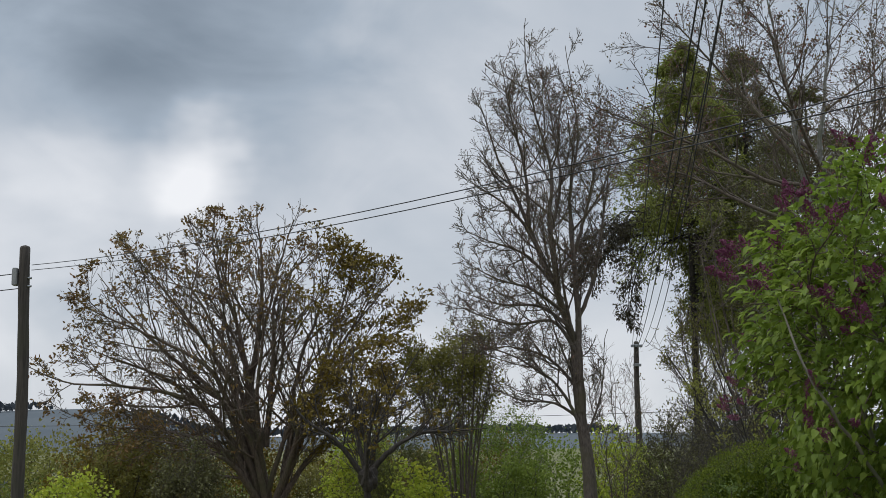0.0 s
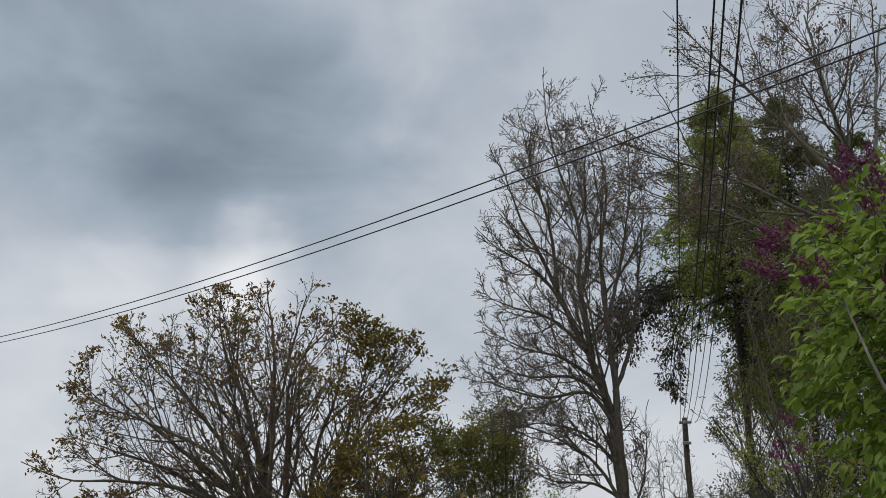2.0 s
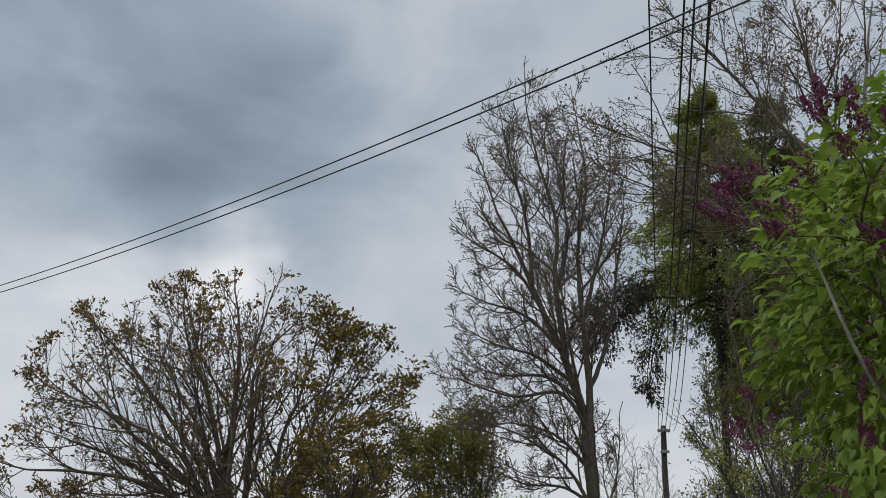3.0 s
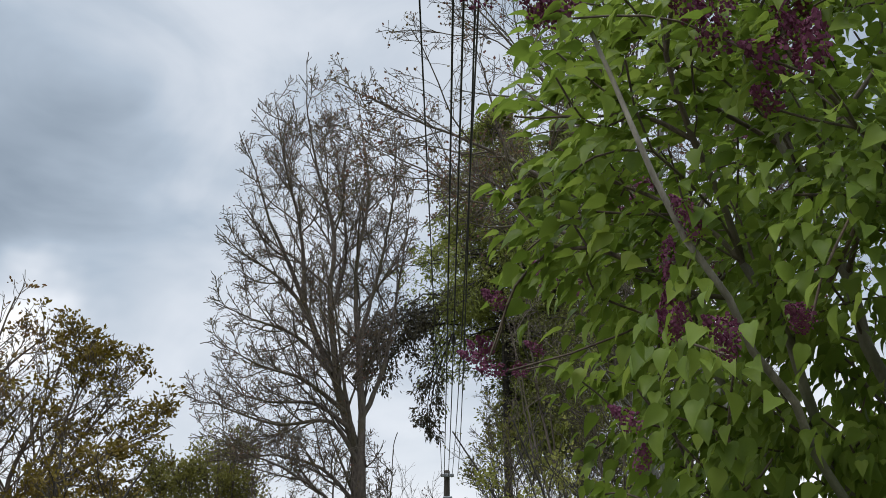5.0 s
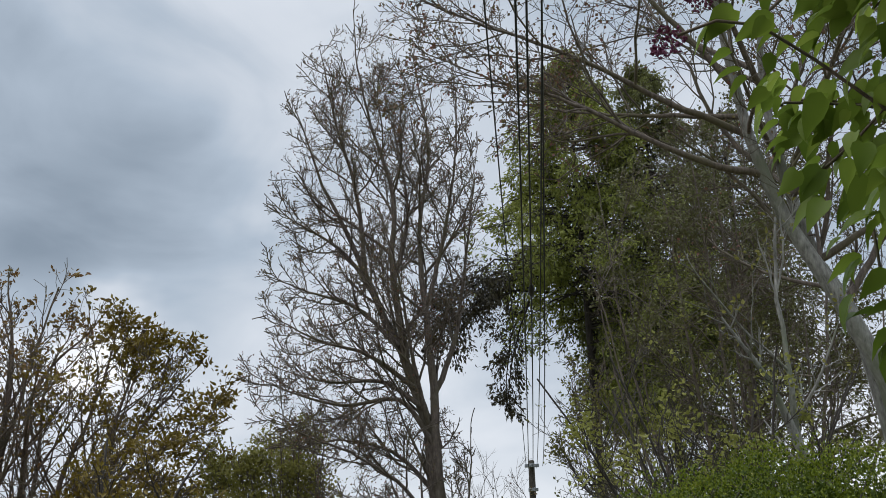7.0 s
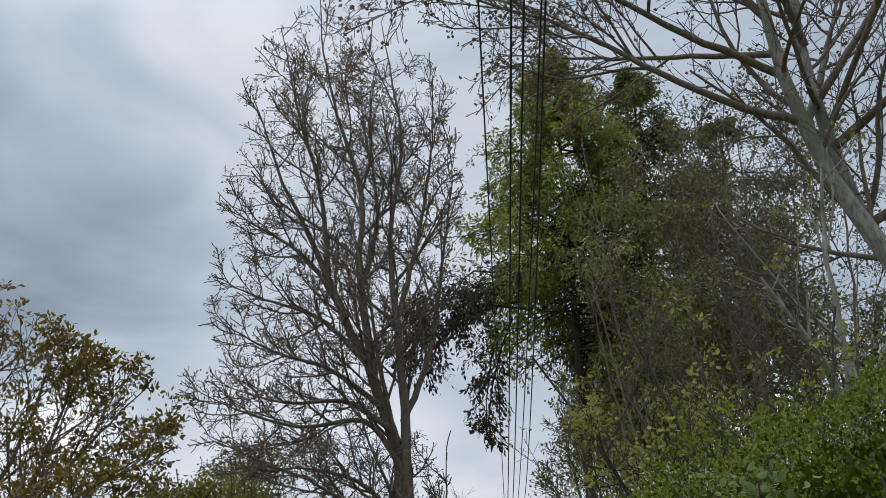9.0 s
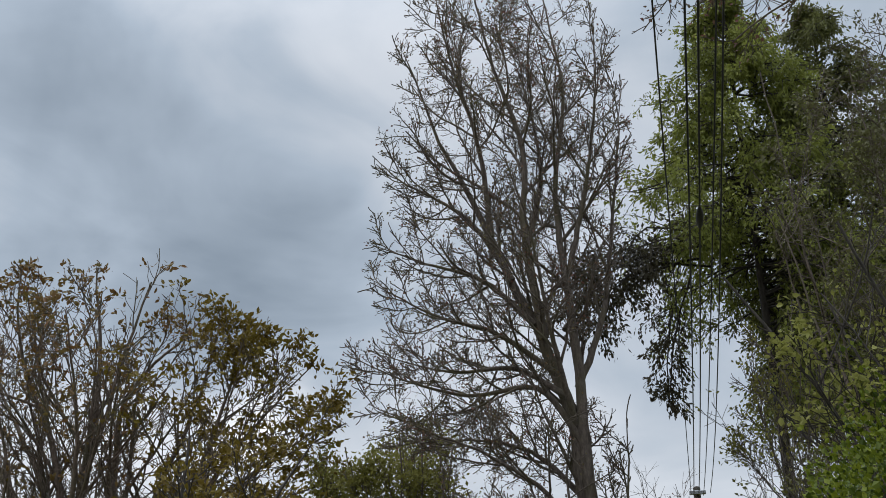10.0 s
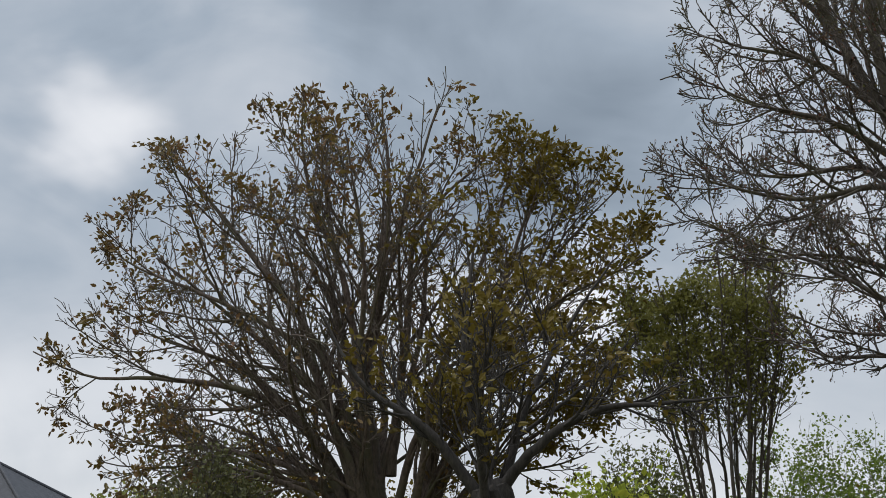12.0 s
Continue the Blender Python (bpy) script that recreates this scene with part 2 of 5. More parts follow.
def unit(v):
    return v / np.maximum(np.linalg.norm(v, axis=-1, keepdims=True), 1e-9)


def tubes(starts, ends, r0, r1, d0, d1, sides):
    """Tapered prisms between starts and ends, whose end rings stand square to d0 and d1."""
    ref = np.array((0.31, 0.93, 0.17))
    rings = []
    for c, r, d in ((starts, r0, d0), (ends, r1, d1)):
        u = unit(np.cross(d, ref))
        v = np.cross(d, u)
        a = np.arange(sides) * 2 * np.pi / sides
        rings.append(c[:, None] + r[:, None, None] * (np.cos(a)[None, :, None] * u[:, None] + np.sin(a)[None, :, None] * v[:, None]))
    n = len(starts)
    verts = np.concatenate(rings, 1).reshape(-1, 3)
    k = np.arange(sides)
    quad = np.stack((k, (k + 1) % sides, (k + 1) % sides + sides, k + sides), 1)
    faces = (quad[None] + (np.arange(n) * 2 * sides)[:, None, None]).reshape(-1, 4)
    return verts, faces


def tube_mesh(name, line, radii, sides=8):
    """One closed round bar along a line."""
    line = np.asarray(line, float)
    radii = np.broadcast_to(np.asarray(radii, float), (len(line),))
    d = unit(np.gradient(line, axis=0))
    u = unit(np.cross(d, np.array((0.31, 0.93, 0.17))))
    w = np.cross(d, u)
    a = np.arange(sides) * 2 * np.pi / sides
    v = (line[:, None] + radii[:, None, None] * (np.cos(a)[None, :, None] * u[:, None] + np.sin(a)[None, :, None] * w[:, None])).reshape(-1, 3)
    k = np.arange(sides)
    ring = np.stack((k, (k + 1) % sides, (k + 1) % sides + sides, k + sides), 1)
    f = (ring[None] + (np.arange(len(line) - 1) * sides)[:, None, None]).reshape(-1, 4)
    return mesh_of(name, v, f, True)


def ground_z(x, y):
    """The lane runs downhill to the valley floor."""
    near = np.minimum(np.maximum(y, -60), 20)
    return -0.1 * near - 0.02 * np.clip(y - 20, 0, 40)


# ---- trees ----
def grow(stems, goals, step, balance=0.45, turn=0.7, jitter=0.05):
    """Joins every goal to the stems by the shortest, straightest way, weighing the whole path down to the root.
    Returns nodes, each one's parent, and the number of the stem that each belongs to."""
    nodes, parent, limb, run = [], [], [], []
    for number, stem in enumerate(stems):
        stem = np.asarray(stem, float)
        start = -1
        if nodes:
            gap = np.linalg.norm(np.array(nodes) - stem[0], axis=1)
            if gap.min() < 0.35:
                start = int(gap.argmin())
        if start < 0:
            nodes.append(stem[0])
            parent.append(-1)
            limb.append(number)
            run.append(0.0)
            start = len(nodes) - 1
        for i in range(1, len(stem)):
            a, b = nodes[start], stem[i]
            k = max(1, int(np.linalg.norm(b - a) / step))
            for j in range(1, k + 1):
                wob = RNG.normal(0, 0.08 * step, 3) if j < k else 0
                q = a + (b - a) * j / k + wob
                run.append(run[start] + 0.75 * float(np.linalg.norm(q - nodes[start])))
                nodes.append(q)
                parent.append(start)
                limb.append(number)
                start = len(nodes) - 1
    count, goals = len(nodes), np.asarray(goals, float)
    n = count + len(goals)
    P, up, way, path, who = np.zeros((n, 3)), np.full(n, -1), np.zeros((n, 3)), np.zeros(n), np.zeros(n, int)
    P[:count], up[:count], path[:count], who[:count] = nodes, parent, run, limb
    has = up[:count] >= 0
    way[:count][has] = unit(P[:count][has] - P[up[:count][has]])
    way[:count][~has] = (0, 0, 1)

    def cost(i, g):
        d = g - P[i]
        length = np.sqrt((d * d).sum(1))
        return length * (1 + turn * (1 - (d @ way[i]) / np.maximum(length, 1e-6))) + balance * path[i]

    best, near = np.full(len(goals), 1e9), np.zeros(len(goals), int)
    for i in range(count):
        c = cost(i, goals)
        better = c < best
        best[better], near[better] = c[better], i
    at = count
    while len(goals):
        k = int(best.argmin())
        j = near[k]
        P[at], up[at], who[at] = goals[k], j, who[j]
        d = goals[k] - P[j]
        length = math.sqrt(float(d @ d))
        path[at] = path[j] + length
        way[at] = d / max(length, 1e-6)
        last = len(goals) - 1
        goals[k], best[k], near[k] = goals[last], best[last], near[last]
        goals, best, near = goals[:last], best[:last], near[:last]
        if last:
            c = cost(at, goals)
            better = c < best
            best[better], near[better] = c[better], at
        at += 1
    # halve the long steps, so that the branches can bend
    N, U, L, place = [], [], [], {}
    for i in range(n):
        j = up[i]
        if j >= 0 and i >= count:
            N.append(0.5 * (P[i] + P[j]) + RNG.normal(0, jitter, 3))
            U.append(place[j])
            L.append(who[i])
            U.append(len(N) - 1)
        else:
            U.append(place[j] if j >= 0 else -1)
        N.append(P[i])
        L.append(who[i])
        place[i] = len(N) - 1
    return np.array(N), np.array(U), np.array(L)


def thicken(nodes, parent, tip, power, most):
    r = np.zeros(len(nodes))
    kids = np.zeros(len(nodes), int)
    np.add.at(kids, parent[parent >= 0], 1)
    for i in range(len(nodes) - 1, -1, -1):
        r[i] = tip if kids[i] == 0 else r[i] ** (1 / power)
        if parent[i] >= 0:
            r[parent[i]] += r[i] ** power
    return np.minimum(r, most), kids


def smooth_line(nodes, parent, kids, rounds=2):
    for _ in range(rounds):
        total, n = np.zeros_like(nodes), np.zeros(len(nodes))
        has = parent >= 0
        np.add.at(total, parent[has], nodes[has])
        np.add.at(n, parent[has], 1)
        ok = has & (n > 0)
        mid = 0.5 * (nodes[parent[ok]] + total[ok] / n[ok][:, None])
        nodes = nodes.copy()
        nodes[ok] = 0.55 * nodes[ok] + 0.45 * mid
    return nodes


def wood_meshes(nodes, parent, r, limb, split):
    """The wood: one mesh for each thick limb, and one for the thin rest."""
    has = np.where(parent >= 0)[0]
    way = np.zeros_like(nodes)
    way[has] = unit(nodes[has] - nodes[parent[has]])
    main = np.full(len(nodes), -1)
    order = has[np.argsort(r[has])]
    main[parent[order]] = order
    for i in np.where(parent < 0)[0]:
        way[i] = way[main[i]] if main[i] >= 0 else (0, 0, 1)
    p = parent[has]
    is_main = main[p] == has
    d0 = np.where(is_main[:, None], way[p], way[has])
    r0 = np.where(is_main, r[p], np.minimum(r[p], r[has] * 1.2))
    out = []
    picks = [("limb" if k else "trunk", (r[has] >= split) & (limb[has] == k), 9) for k in np.unique(limb)] + [("fine_branch", r[has] < split, 4)]
    for name, pick, sides in picks:
        if pick.any():
            out.append((name, *tubes(nodes[p[pick]], nodes[has[pick]], r0[pick], r[has[pick]], d0[pick], way[has[pick]], sides)))
    return out, way


def add_wood(parts, base, wood, root):
    for name, v, f in parts:
        piece(name, mesh_of(name, v - base, f, True), wood, root, kind="stuff" if name == "fine_branch" else "")


def leaves(places, ways, size, spread=0.6, width=0.42, fold=0.25, droop=0.2, oval=False):
    """Small pointed leaves, each folded along its midrib."""
    n = len(places)
    d = unit(np.asarray(ways) + RNG.normal(0, spread, (n, 3)) + (0, 0, -droop))
    side = unit(np.cross(d, RNG.normal(0, 1, (n, 3))))
    up = np.cross(side, d)
    s = (size * RNG.uniform(0.6, 1.3, n))[:, None]
    if oval:
        lift = fold * width * up
        v = [places]
        for along, wide in ((0.22, 0.75), (0.58, 0.9)):
            v += [places + s * (along * d + wide * (width * side + lift)), places + s * (along * d + wide * (lift - width * side))]
        v = np.stack((*v, places + s * (d - 0.5 * lift)), 1).reshape(-1, 3)
        k = (np.arange(n) * 6)[:, None]
        f = np.concatenate([k + t for t in ((0, 1, 3), (0, 3, 5), (0, 5, 4), (0, 4, 2))], 1).reshape(-1, 3)
        return v, f
    mid = places + 0.45 * s * d
    v = np.stack((places, mid + s * (width * side + fold * width * up), places + s * d, mid + s * (-width * side + fold * width * up)), 1).reshape(-1, 3)
    k = (np.arange(n) * 4)[:, None]
    f = np.concatenate((k + (0, 1, 2), k + (0, 2, 3)), 1).reshape(-1, 3)
    return v, f


def goals_in(n, inside, low, high):
    """n points spread within the box low..high where inside() holds."""
    got = []
    have = 0
    while have < n:
        q = RNG.uniform(low, high, (n * 3, 3))
        q = q[inside(q)]
        got.append(q)
        have += len(q)
    return np.concatenate(got)[:n]


def dome(c, r, shell=0.0, base=-1.0, ragged=0.12):
    """Test for an uneven half-egg crown round c with radii r, from base (in units of r) up; shell empties its middle."""
    c, r = np.array(c), np.array(r)
    ph = RNG.uniform(0, 6.28, 6)

    def inside(q):
        k = (q - c) / r
        a = np.arctan2(k[:, 1], k[:, 0])
        e = np.arctan2(k[:, 2], np.hypot(k[:, 0], k[:, 1]))
        edge = 1 - ragged * (0.5 + 0.5 * np.sin(5 * a + 4 * e + ph[0]) * np.cos(6 * e + ph[1])) - ragged * 0.5 * np.sin(11 * a + ph[2]) * np.sin(9 * e + ph[3])
        d = np.linalg.norm(k, axis=1)
        return (d < edge) & (d > shell) & (k[:, 2] > base)
    return inside


def column(table, y0, depth, ragged=0.17):
    """Test for a crown given by heights and its left and right edge there, deep in proportion."""
    z, lo, hi = np.array(table).T

    def inside(q):
        a, b = np.interp(q[:, 2], z, lo), np.interp(q[:, 2], z, hi)
        mid, half = (a + b) / 2, np.maximum((b - a) / 2, 0.05)
        wav = 1 - ragged * (1 + np.sin(q[:, 2] * 5.1 + q[:, 1]) * np.cos(q[:, 2] * 2.3 + q[:, 0]))
        return (((q[:, 0] - mid) / half) ** 2 + ((q[:, 1] - y0) / (half * depth)) ** 2 < wav) & (q[:, 2] > z[0]) & (q[:, 2] < z[-1])
    return inside


def make_twigs(n, lengths, radius, nodes, way, r, thin, spread=0.55, lift=0.2):
    """Forked twigs off the thin branches: two bends each, and a side shoot. Returns their mesh, ends and ways."""
    pick = RNG.choice(np.where(r < thin)[0], n)
    s = nodes[pick]
    d = unit(way[pick] + RNG.normal(0, spread, (n, 3)) + (0, 0, lift))
    ln = RNG.uniform(*lengths, n)[:, None]
    b = unit(d + RNG.normal(0, 0.25, (n, 3)) + (0, 0, 0.5 * lift))
    m = s + 0.5 * ln * d
    e = m + 0.5 * ln * b
    o = unit(d + RNG.normal(0, 0.6, (n, 3)))
    h = m + 0.45 * ln * o
    one = np.ones(n)
    V, F, k = [], [], 0
    for p, q, r0, r1, w0, w1 in ((s, m, 1, 0.8, d, unit(d + b)), (m, e, 0.8, 0.5, unit(d + b), b), (m, h, 0.7, 0.45, o, o)):
        v, f = tubes(p, q, radius * r0 * one, radius * r1 * one, w0, w1, 3)
        V.append(v)
        F.append(f + k)
        k += len(v)
    return np.concatenate(V), np.concatenate(F), np.concatenate((e, h)), np.concatenate((b, o))


def bush(name, c, r, label, wood, foliage, n, leaf, stems=5, branch=400, category="shrub", step=0.16, leaf_width=0.42, ragged=0.2, group="", shell=0.35, twigs=0):
    """A leafy shrub: a few stems from the ground, branches, and leaves thickest near its rim."""
    c, r = np.array(c, float), np.array(r, float)
    gz = float(ground_z(c[0], c[1]))
    inside = dome(c, r, shell, -1.0, ragged)
    goals = goals_in(branch, inside, c - r, c + r)
    lines = []
    for k in range(stems):
        a = 6.283 * k / stems + RNG.uniform(0, 1)
        foot = np.array((c[0] + 0.12 * r[0] * math.cos(a), c[1] + 0.12 * r[1] * math.sin(a), gz - 0.05))
        lines.append([foot, foot + (0.15 * r[0] * math.cos(a), 0.15 * r[1] * math.sin(a), max(0.25, (c[2] - 0.55 * r[2]) - gz))])
    root = thing(name, (c[0], c[1], gz), label, category, group)
    base = np.array((c[0], c[1], gz))
    nodes, parent, limb = grow(lines, goals, step, jitter=0.03)
    rad, kids = thicken(nodes, parent, 0.004, 2.3, 0.08)
    nodes = smooth_line(nodes, parent, kids, 1)
    wood_parts, way = wood_meshes(nodes, parent, rad, limb, 0.02)
    add_wood([("stem" if k == "trunk" or k == "limb" else k, v, f) for k, v, f in wood_parts], base, wood, root)
    if twigs:
        v, f, e, w = make_twigs(twigs, (0.15, 0.5), 0.0045, nodes, way, rad, 0.02)
        piece("twig", mesh_of("twig", v - base, f), wood, root, kind="stuff")
    pick = RNG.choice(np.where(parent >= 0)[0], n // 12)
    spots = np.repeat(nodes[pick] + RNG.normal(0, step * 0.6, (n // 12, 3)), 12, 0) + RNG.normal(0, step * 0.55, (n // 12 * 12, 3))
    v, f = leaves(spots, unit(spots - c) * 0.5, leaf, 0.8, leaf_width, 0.3, 0.25)
    piece("foliage", mesh_of("foliage", v - base, f), foliage, root, kind="stuff")
    return root


def bent(line, count=24, wobble=0.012):
    """A smooth, slightly uneven line of count points through the given ones."""
    p = np.asarray(line, float)
    p = np.concatenate((2 * p[:1] - p[1:2], p, 2 * p[-1:] - p[-2:-1]))
    out = []
    for i in range(1, len(p) - 2):
        a, b, c, d = p[i - 1:i + 3]
        s = np.linspace(0, 1, 16, endpoint=False)[:, None]
        out.append(0.5 * (2 * b + (c - a) * s + (2 * a - 5 * b + 4 * c - d) * s ** 2 + (3 * b - a - 3 * c + d) * s ** 3))
    out = np.concatenate((*out, p[-2:-1]))
    run = np.concatenate(((0,), np.cumsum(np.linalg.norm(np.diff(out, axis=0), axis=1))))
    at = np.linspace(0, run[-1], count)
    out = np.stack([np.interp(at, run, out[:, k]) for k in range(3)], 1)
    out[1:-1] += RNG.normal(0, wobble * run[-1] / count * 3, (count - 2, 3))
    return out


def lay(points, y0, y1):
    """A limb given by x and z, which runs from depth y0 to y1."""
    return [(x, y0 + (y1 - y0) * k / (len(points) - 1), z) for k, (x, z) in enumerate(points)]


def bars(lines, radii, sides):
    """Round bars along lines (n, m, 3) with radii (n, m)."""
    n, m = lines.shape[:2]
    d = unit(np.gradient(lines, axis=1))
    u = unit(np.cross(d, np.array((0.31, 0.93, 0.17))))
    w = np.cross(d, u)
    a = np.arange(sides) * 2 * np.pi / sides
    v = lines[:, :, None] + radii[:, :, None, None] * (np.cos(a)[:, None] * u[:, :, None] + np.sin(a)[:, None] * w[:, :, None])
    k = np.arange(sides)
    ring = np.stack((k, (k + 1) % sides, (k + 1) % sides + sides, k + sides), 1)
    f = ring[None, None] + ((np.arange(n) * m)[:, None] + np.arange(m - 1)[None])[:, :, None, None] * sides
    return v.reshape(-1, 3), f.reshape(-1, 4)


def offshoots(lines, radii, inside, count, ratio, angle=42, k=5, curl=0.10, lift=0.08, thick=0.55, first=0.2, tip=0.004, least=0.06, swing=14.0, cap=9.0):
    """Side branches off lines (n, m, 3): each leaves at about the angle, bends up by lift, and ends at the crown's rim."""
    n, m = lines.shape[:2]
    s = np.clip(first + (1 - first) * (np.arange(count)[None] + RNG.uniform(0, 1, (n, count))) / count, 0, 0.985)
    i = (s * (m - 1)).astype(int)
    fr = (s * (m - 1) - i)[..., None]
    row = np.arange(n)[:, None]
    start = lines[row, i] * (1 - fr) + lines[row, i + 1] * fr
    along = unit(lines[row, i + 1] - lines[row, i])
    thickness = radii[row, i]
    whole = np.linalg.norm(np.diff(lines, axis=1), axis=2).sum(1)[:, None]
    az = RNG.uniform(0, 6.28, (n, 1)) + np.arange(count)[None] * 2.4 + RNG.normal(0, 0.4, (n, count))
    u = unit(np.cross(along, np.array((0.13, 0.31, 0.94))))
    w = np.cross(along, u)
    q = np.radians(RNG.normal(angle, swing, (n, count)))[..., None]
    d = unit(np.cos(q) * along + np.sin(q) * (np.cos(az)[..., None] * u + np.sin(az)[..., None] * w) + (0, 0, lift))
    length = np.minimum(ratio * whole * (1.15 - 0.6 * s), cap) * RNG.uniform(0.6, 1.2, (n, count))
    start, d, length, thickness = start.reshape(-1, 3), d.reshape(-1, 3), length.ravel(), thickness.ravel()
    if inside:
        free = np.zeros(len(start), int)
        open_way = np.ones(len(start), bool)
        for step in range(1, 9):
            open_way &= inside(start + d * (length * step / 8)[:, None])
            free += open_way
        length = length * np.maximum(free, 0.6) / 8 * RNG.uniform(0.9, 1.15, len(length))
    ok = length > least
    start, d, length, thickness = start[ok], d[ok], length[ok], thickness[ok]
    line = [start]
    for step in range(k):
        start = start + d * (length / k)[:, None]
        d = unit(d + RNG.normal(0, curl, d.shape) + (0, 0, lift))
        line.append(start)
    line = np.stack(line, 1)
    r0 = np.maximum(np.minimum(thick * thickness, 0.013 * length ** 0.9 + tip), tip)
    taper = np.linspace(0, 1, k + 1)[None]
    return line, r0[:, None] * (1 - taper) + np.minimum(r0, np.maximum(tip, 0.35 * r0))[:, None] * taper


def ramified(name, place, label, limbs, inside, levels, wood, limb_wood=None, group="", category="tree", pale=99):
    """A tree of tapered limbs (points, first and last radius) and levels of side branches.
    Returns it, and the ends and ways of the last two levels."""
    base = np.array(place)
    root = thing(name, place, label, category, group)
    lines = np.stack([bent(p) for p, _, _ in limbs])
    radii = np.stack([r1 + (r0 - r1) * (1 - np.linspace(0, 1, 24)) ** 1.2 for _, r0, r1 in limbs])
    for k in range(len(limbs)):
        v, f = bars(lines[k:k + 1], radii[k:k + 1], 10)
        piece("limb" if k else "trunk", mesh_of("limb", v - base, f, True), limb_wood if limb_wood and k < pale else wood, root)
    ends, ways = [], []
    for number, level in enumerate(levels):
        last = number >= len(levels) - 2
        lines, radii = offshoots(lines, radii, inside, **level)
        v, f = bars(lines, radii, 3 if last else 6)
        piece("branch" if number == 0 else "twig" if last else "fine_branch", mesh_of("branch", v - base, f, True), wood, root, kind="stuff")
        if last:
            ends.append(lines[:, -1])
            ways.append(unit(lines[:, -1] - lines[:, -2]))
    return root, np.concatenate(ends), np.concatenate(ways)


def clothe(root, ends, ways, foliage, leaf, per_tip, test=None, spread=1.0, droop=0.3, width=0.3, scatter=0.03, oval=True, name="crown"):
    """Leaf rosettes at the branch ends where test holds."""
    if test is not None:
        ok = test(ends)
        ends, ways = ends[ok], ways[ok]
    spots, ways = np.repeat(ends, per_tip, 0), np.repeat(ways, per_tip, 0)
    spots = spots + RNG.normal(0, scatter, spots.shape)
    v, f = leaves(spots, ways, leaf, spread, width, 0.25, droop, oval)
    piece(name, mesh_of(name, v - np.array(root.location), f), foliage, root, kind="stuff")


# ---- ground, lane, distance ----
def make_ground():
    xs = np.array((-4200, -2000, -900, -400, -150, -60, -30, -15, -8, -4, -2, 0, 2, 4, 8, 15, 30, 60, 150, 400, 900, 2000, 4200), float)
    ys = np.array((-4200, -900, -200, -60, -30, -10, 0, 10, 20, 30, 40, 60, 100, 200, 500, 900, 2000, 4200), float)
    gx, gy = np.meshgrid(xs, ys)
    v = np.stack((gx, gy, ground_z(gx, gy)), -1).reshape(-1, 3)
    w = len(xs)
    i, j = np.meshgrid(np.arange(len(xs) - 1), np.arange(len(ys) - 1))
    k = (j * w + i).ravel()
    f = np.stack((k, k + 1, k + 1 + w, k + w), 1)
    tagged(piece("ground", mesh_of("ground", v, f), GRASS), "rough green grass falling to a valley floor", "ground", kind="structure")
    ys = np.array((-60, -30, 0, 10, 20, 40, 60), float)
    rows = []
    for y in ys:
        z = float(ground_z(0, y)) + 0.012
        rows += [(-1.6 + 0.06 * y, y, z), (1.95 + 0.06 * y, y, z), (1.95 + 0.06 * y, y, z - 0.1), (-1.6 + 0.06 * y, y, z - 0.1)]
    f = []
    for k in range(len(ys) - 1):
        for s in range(4):
            f.append((4 * k + s, 4 * k + (s + 1) % 4, 4 * k + 4 + (s + 1) % 4, 4 * k + 4 + s))
    tagged(piece("road", mesh_of("road", rows, f), ASPHALT), "narrow dark asphalt lane running downhill", "road", kind="structure")


def make_hill():
    """A long far ridge of fields, with woods along its crest; both wear haze as colour."""
    xs = np.linspace(-1500, 1500, 160)
    ridge = 31 + 5 * np.sin(xs / 170 + 1.1) + 4 * np.sin(xs / 47) + 1.5 * np.sin(xs / 19)
    ridge = ridge * (0.17 + 0.83 / (1 + np.exp((xs + 215) / 22)))
    v, w = [], len(xs)
    for dy, h in ((-320, 0.0), (-190, 0.42), (-70, 0.86), (0, 1.0), (200, 0.0)):
        v.append(np.stack((xs, np.full(w, 900 + dy) + 12 * np.sin(xs / 60), -4 + (ridge + 4) * h), 1))
    v = np.concatenate(v)
    k = (np.arange(4)[:, None] * w + np.arange(w - 1)[None]).ravel()
    f = np.stack((k, k + 1, k + 1 + w, k + w), 1)
    hill = tagged(piece("hill_backdrop", mesh_of("hill_backdrop", v, f, True), HILL_HAZED_FIELDS), "far blue-green ridge of fields and woods, haze painted into its colour", "hill", kind="structure")
    n = 14000
    x = RNG.uniform(-1400, 1400, n)
    keep = np.sin(x / 33) + np.sin(x / 71 + 2) > -1.2
    x = x[keep]
    dy = RNG.uniform(-60, 15, len(x))
    z = np.interp(x, xs, ridge) * (1 + np.minimum(dy, 0) * 0.002)
    spots = np.stack((x, 900 + dy + 12 * np.sin(x / 60), z + RNG.uniform(0, 4, len(x))), 1)
    lv, lf = leaves(spots, np.tile((0, 0, 1.0), (len(x), 1)), 3.6, 0.5, 0.55, 0.3, 0)
    piece("far_trees", mesh_of("far_trees", lv, lf), HILL_HAZED_WOOD, hill, kind="stuff")


make_ground()
make_hill()


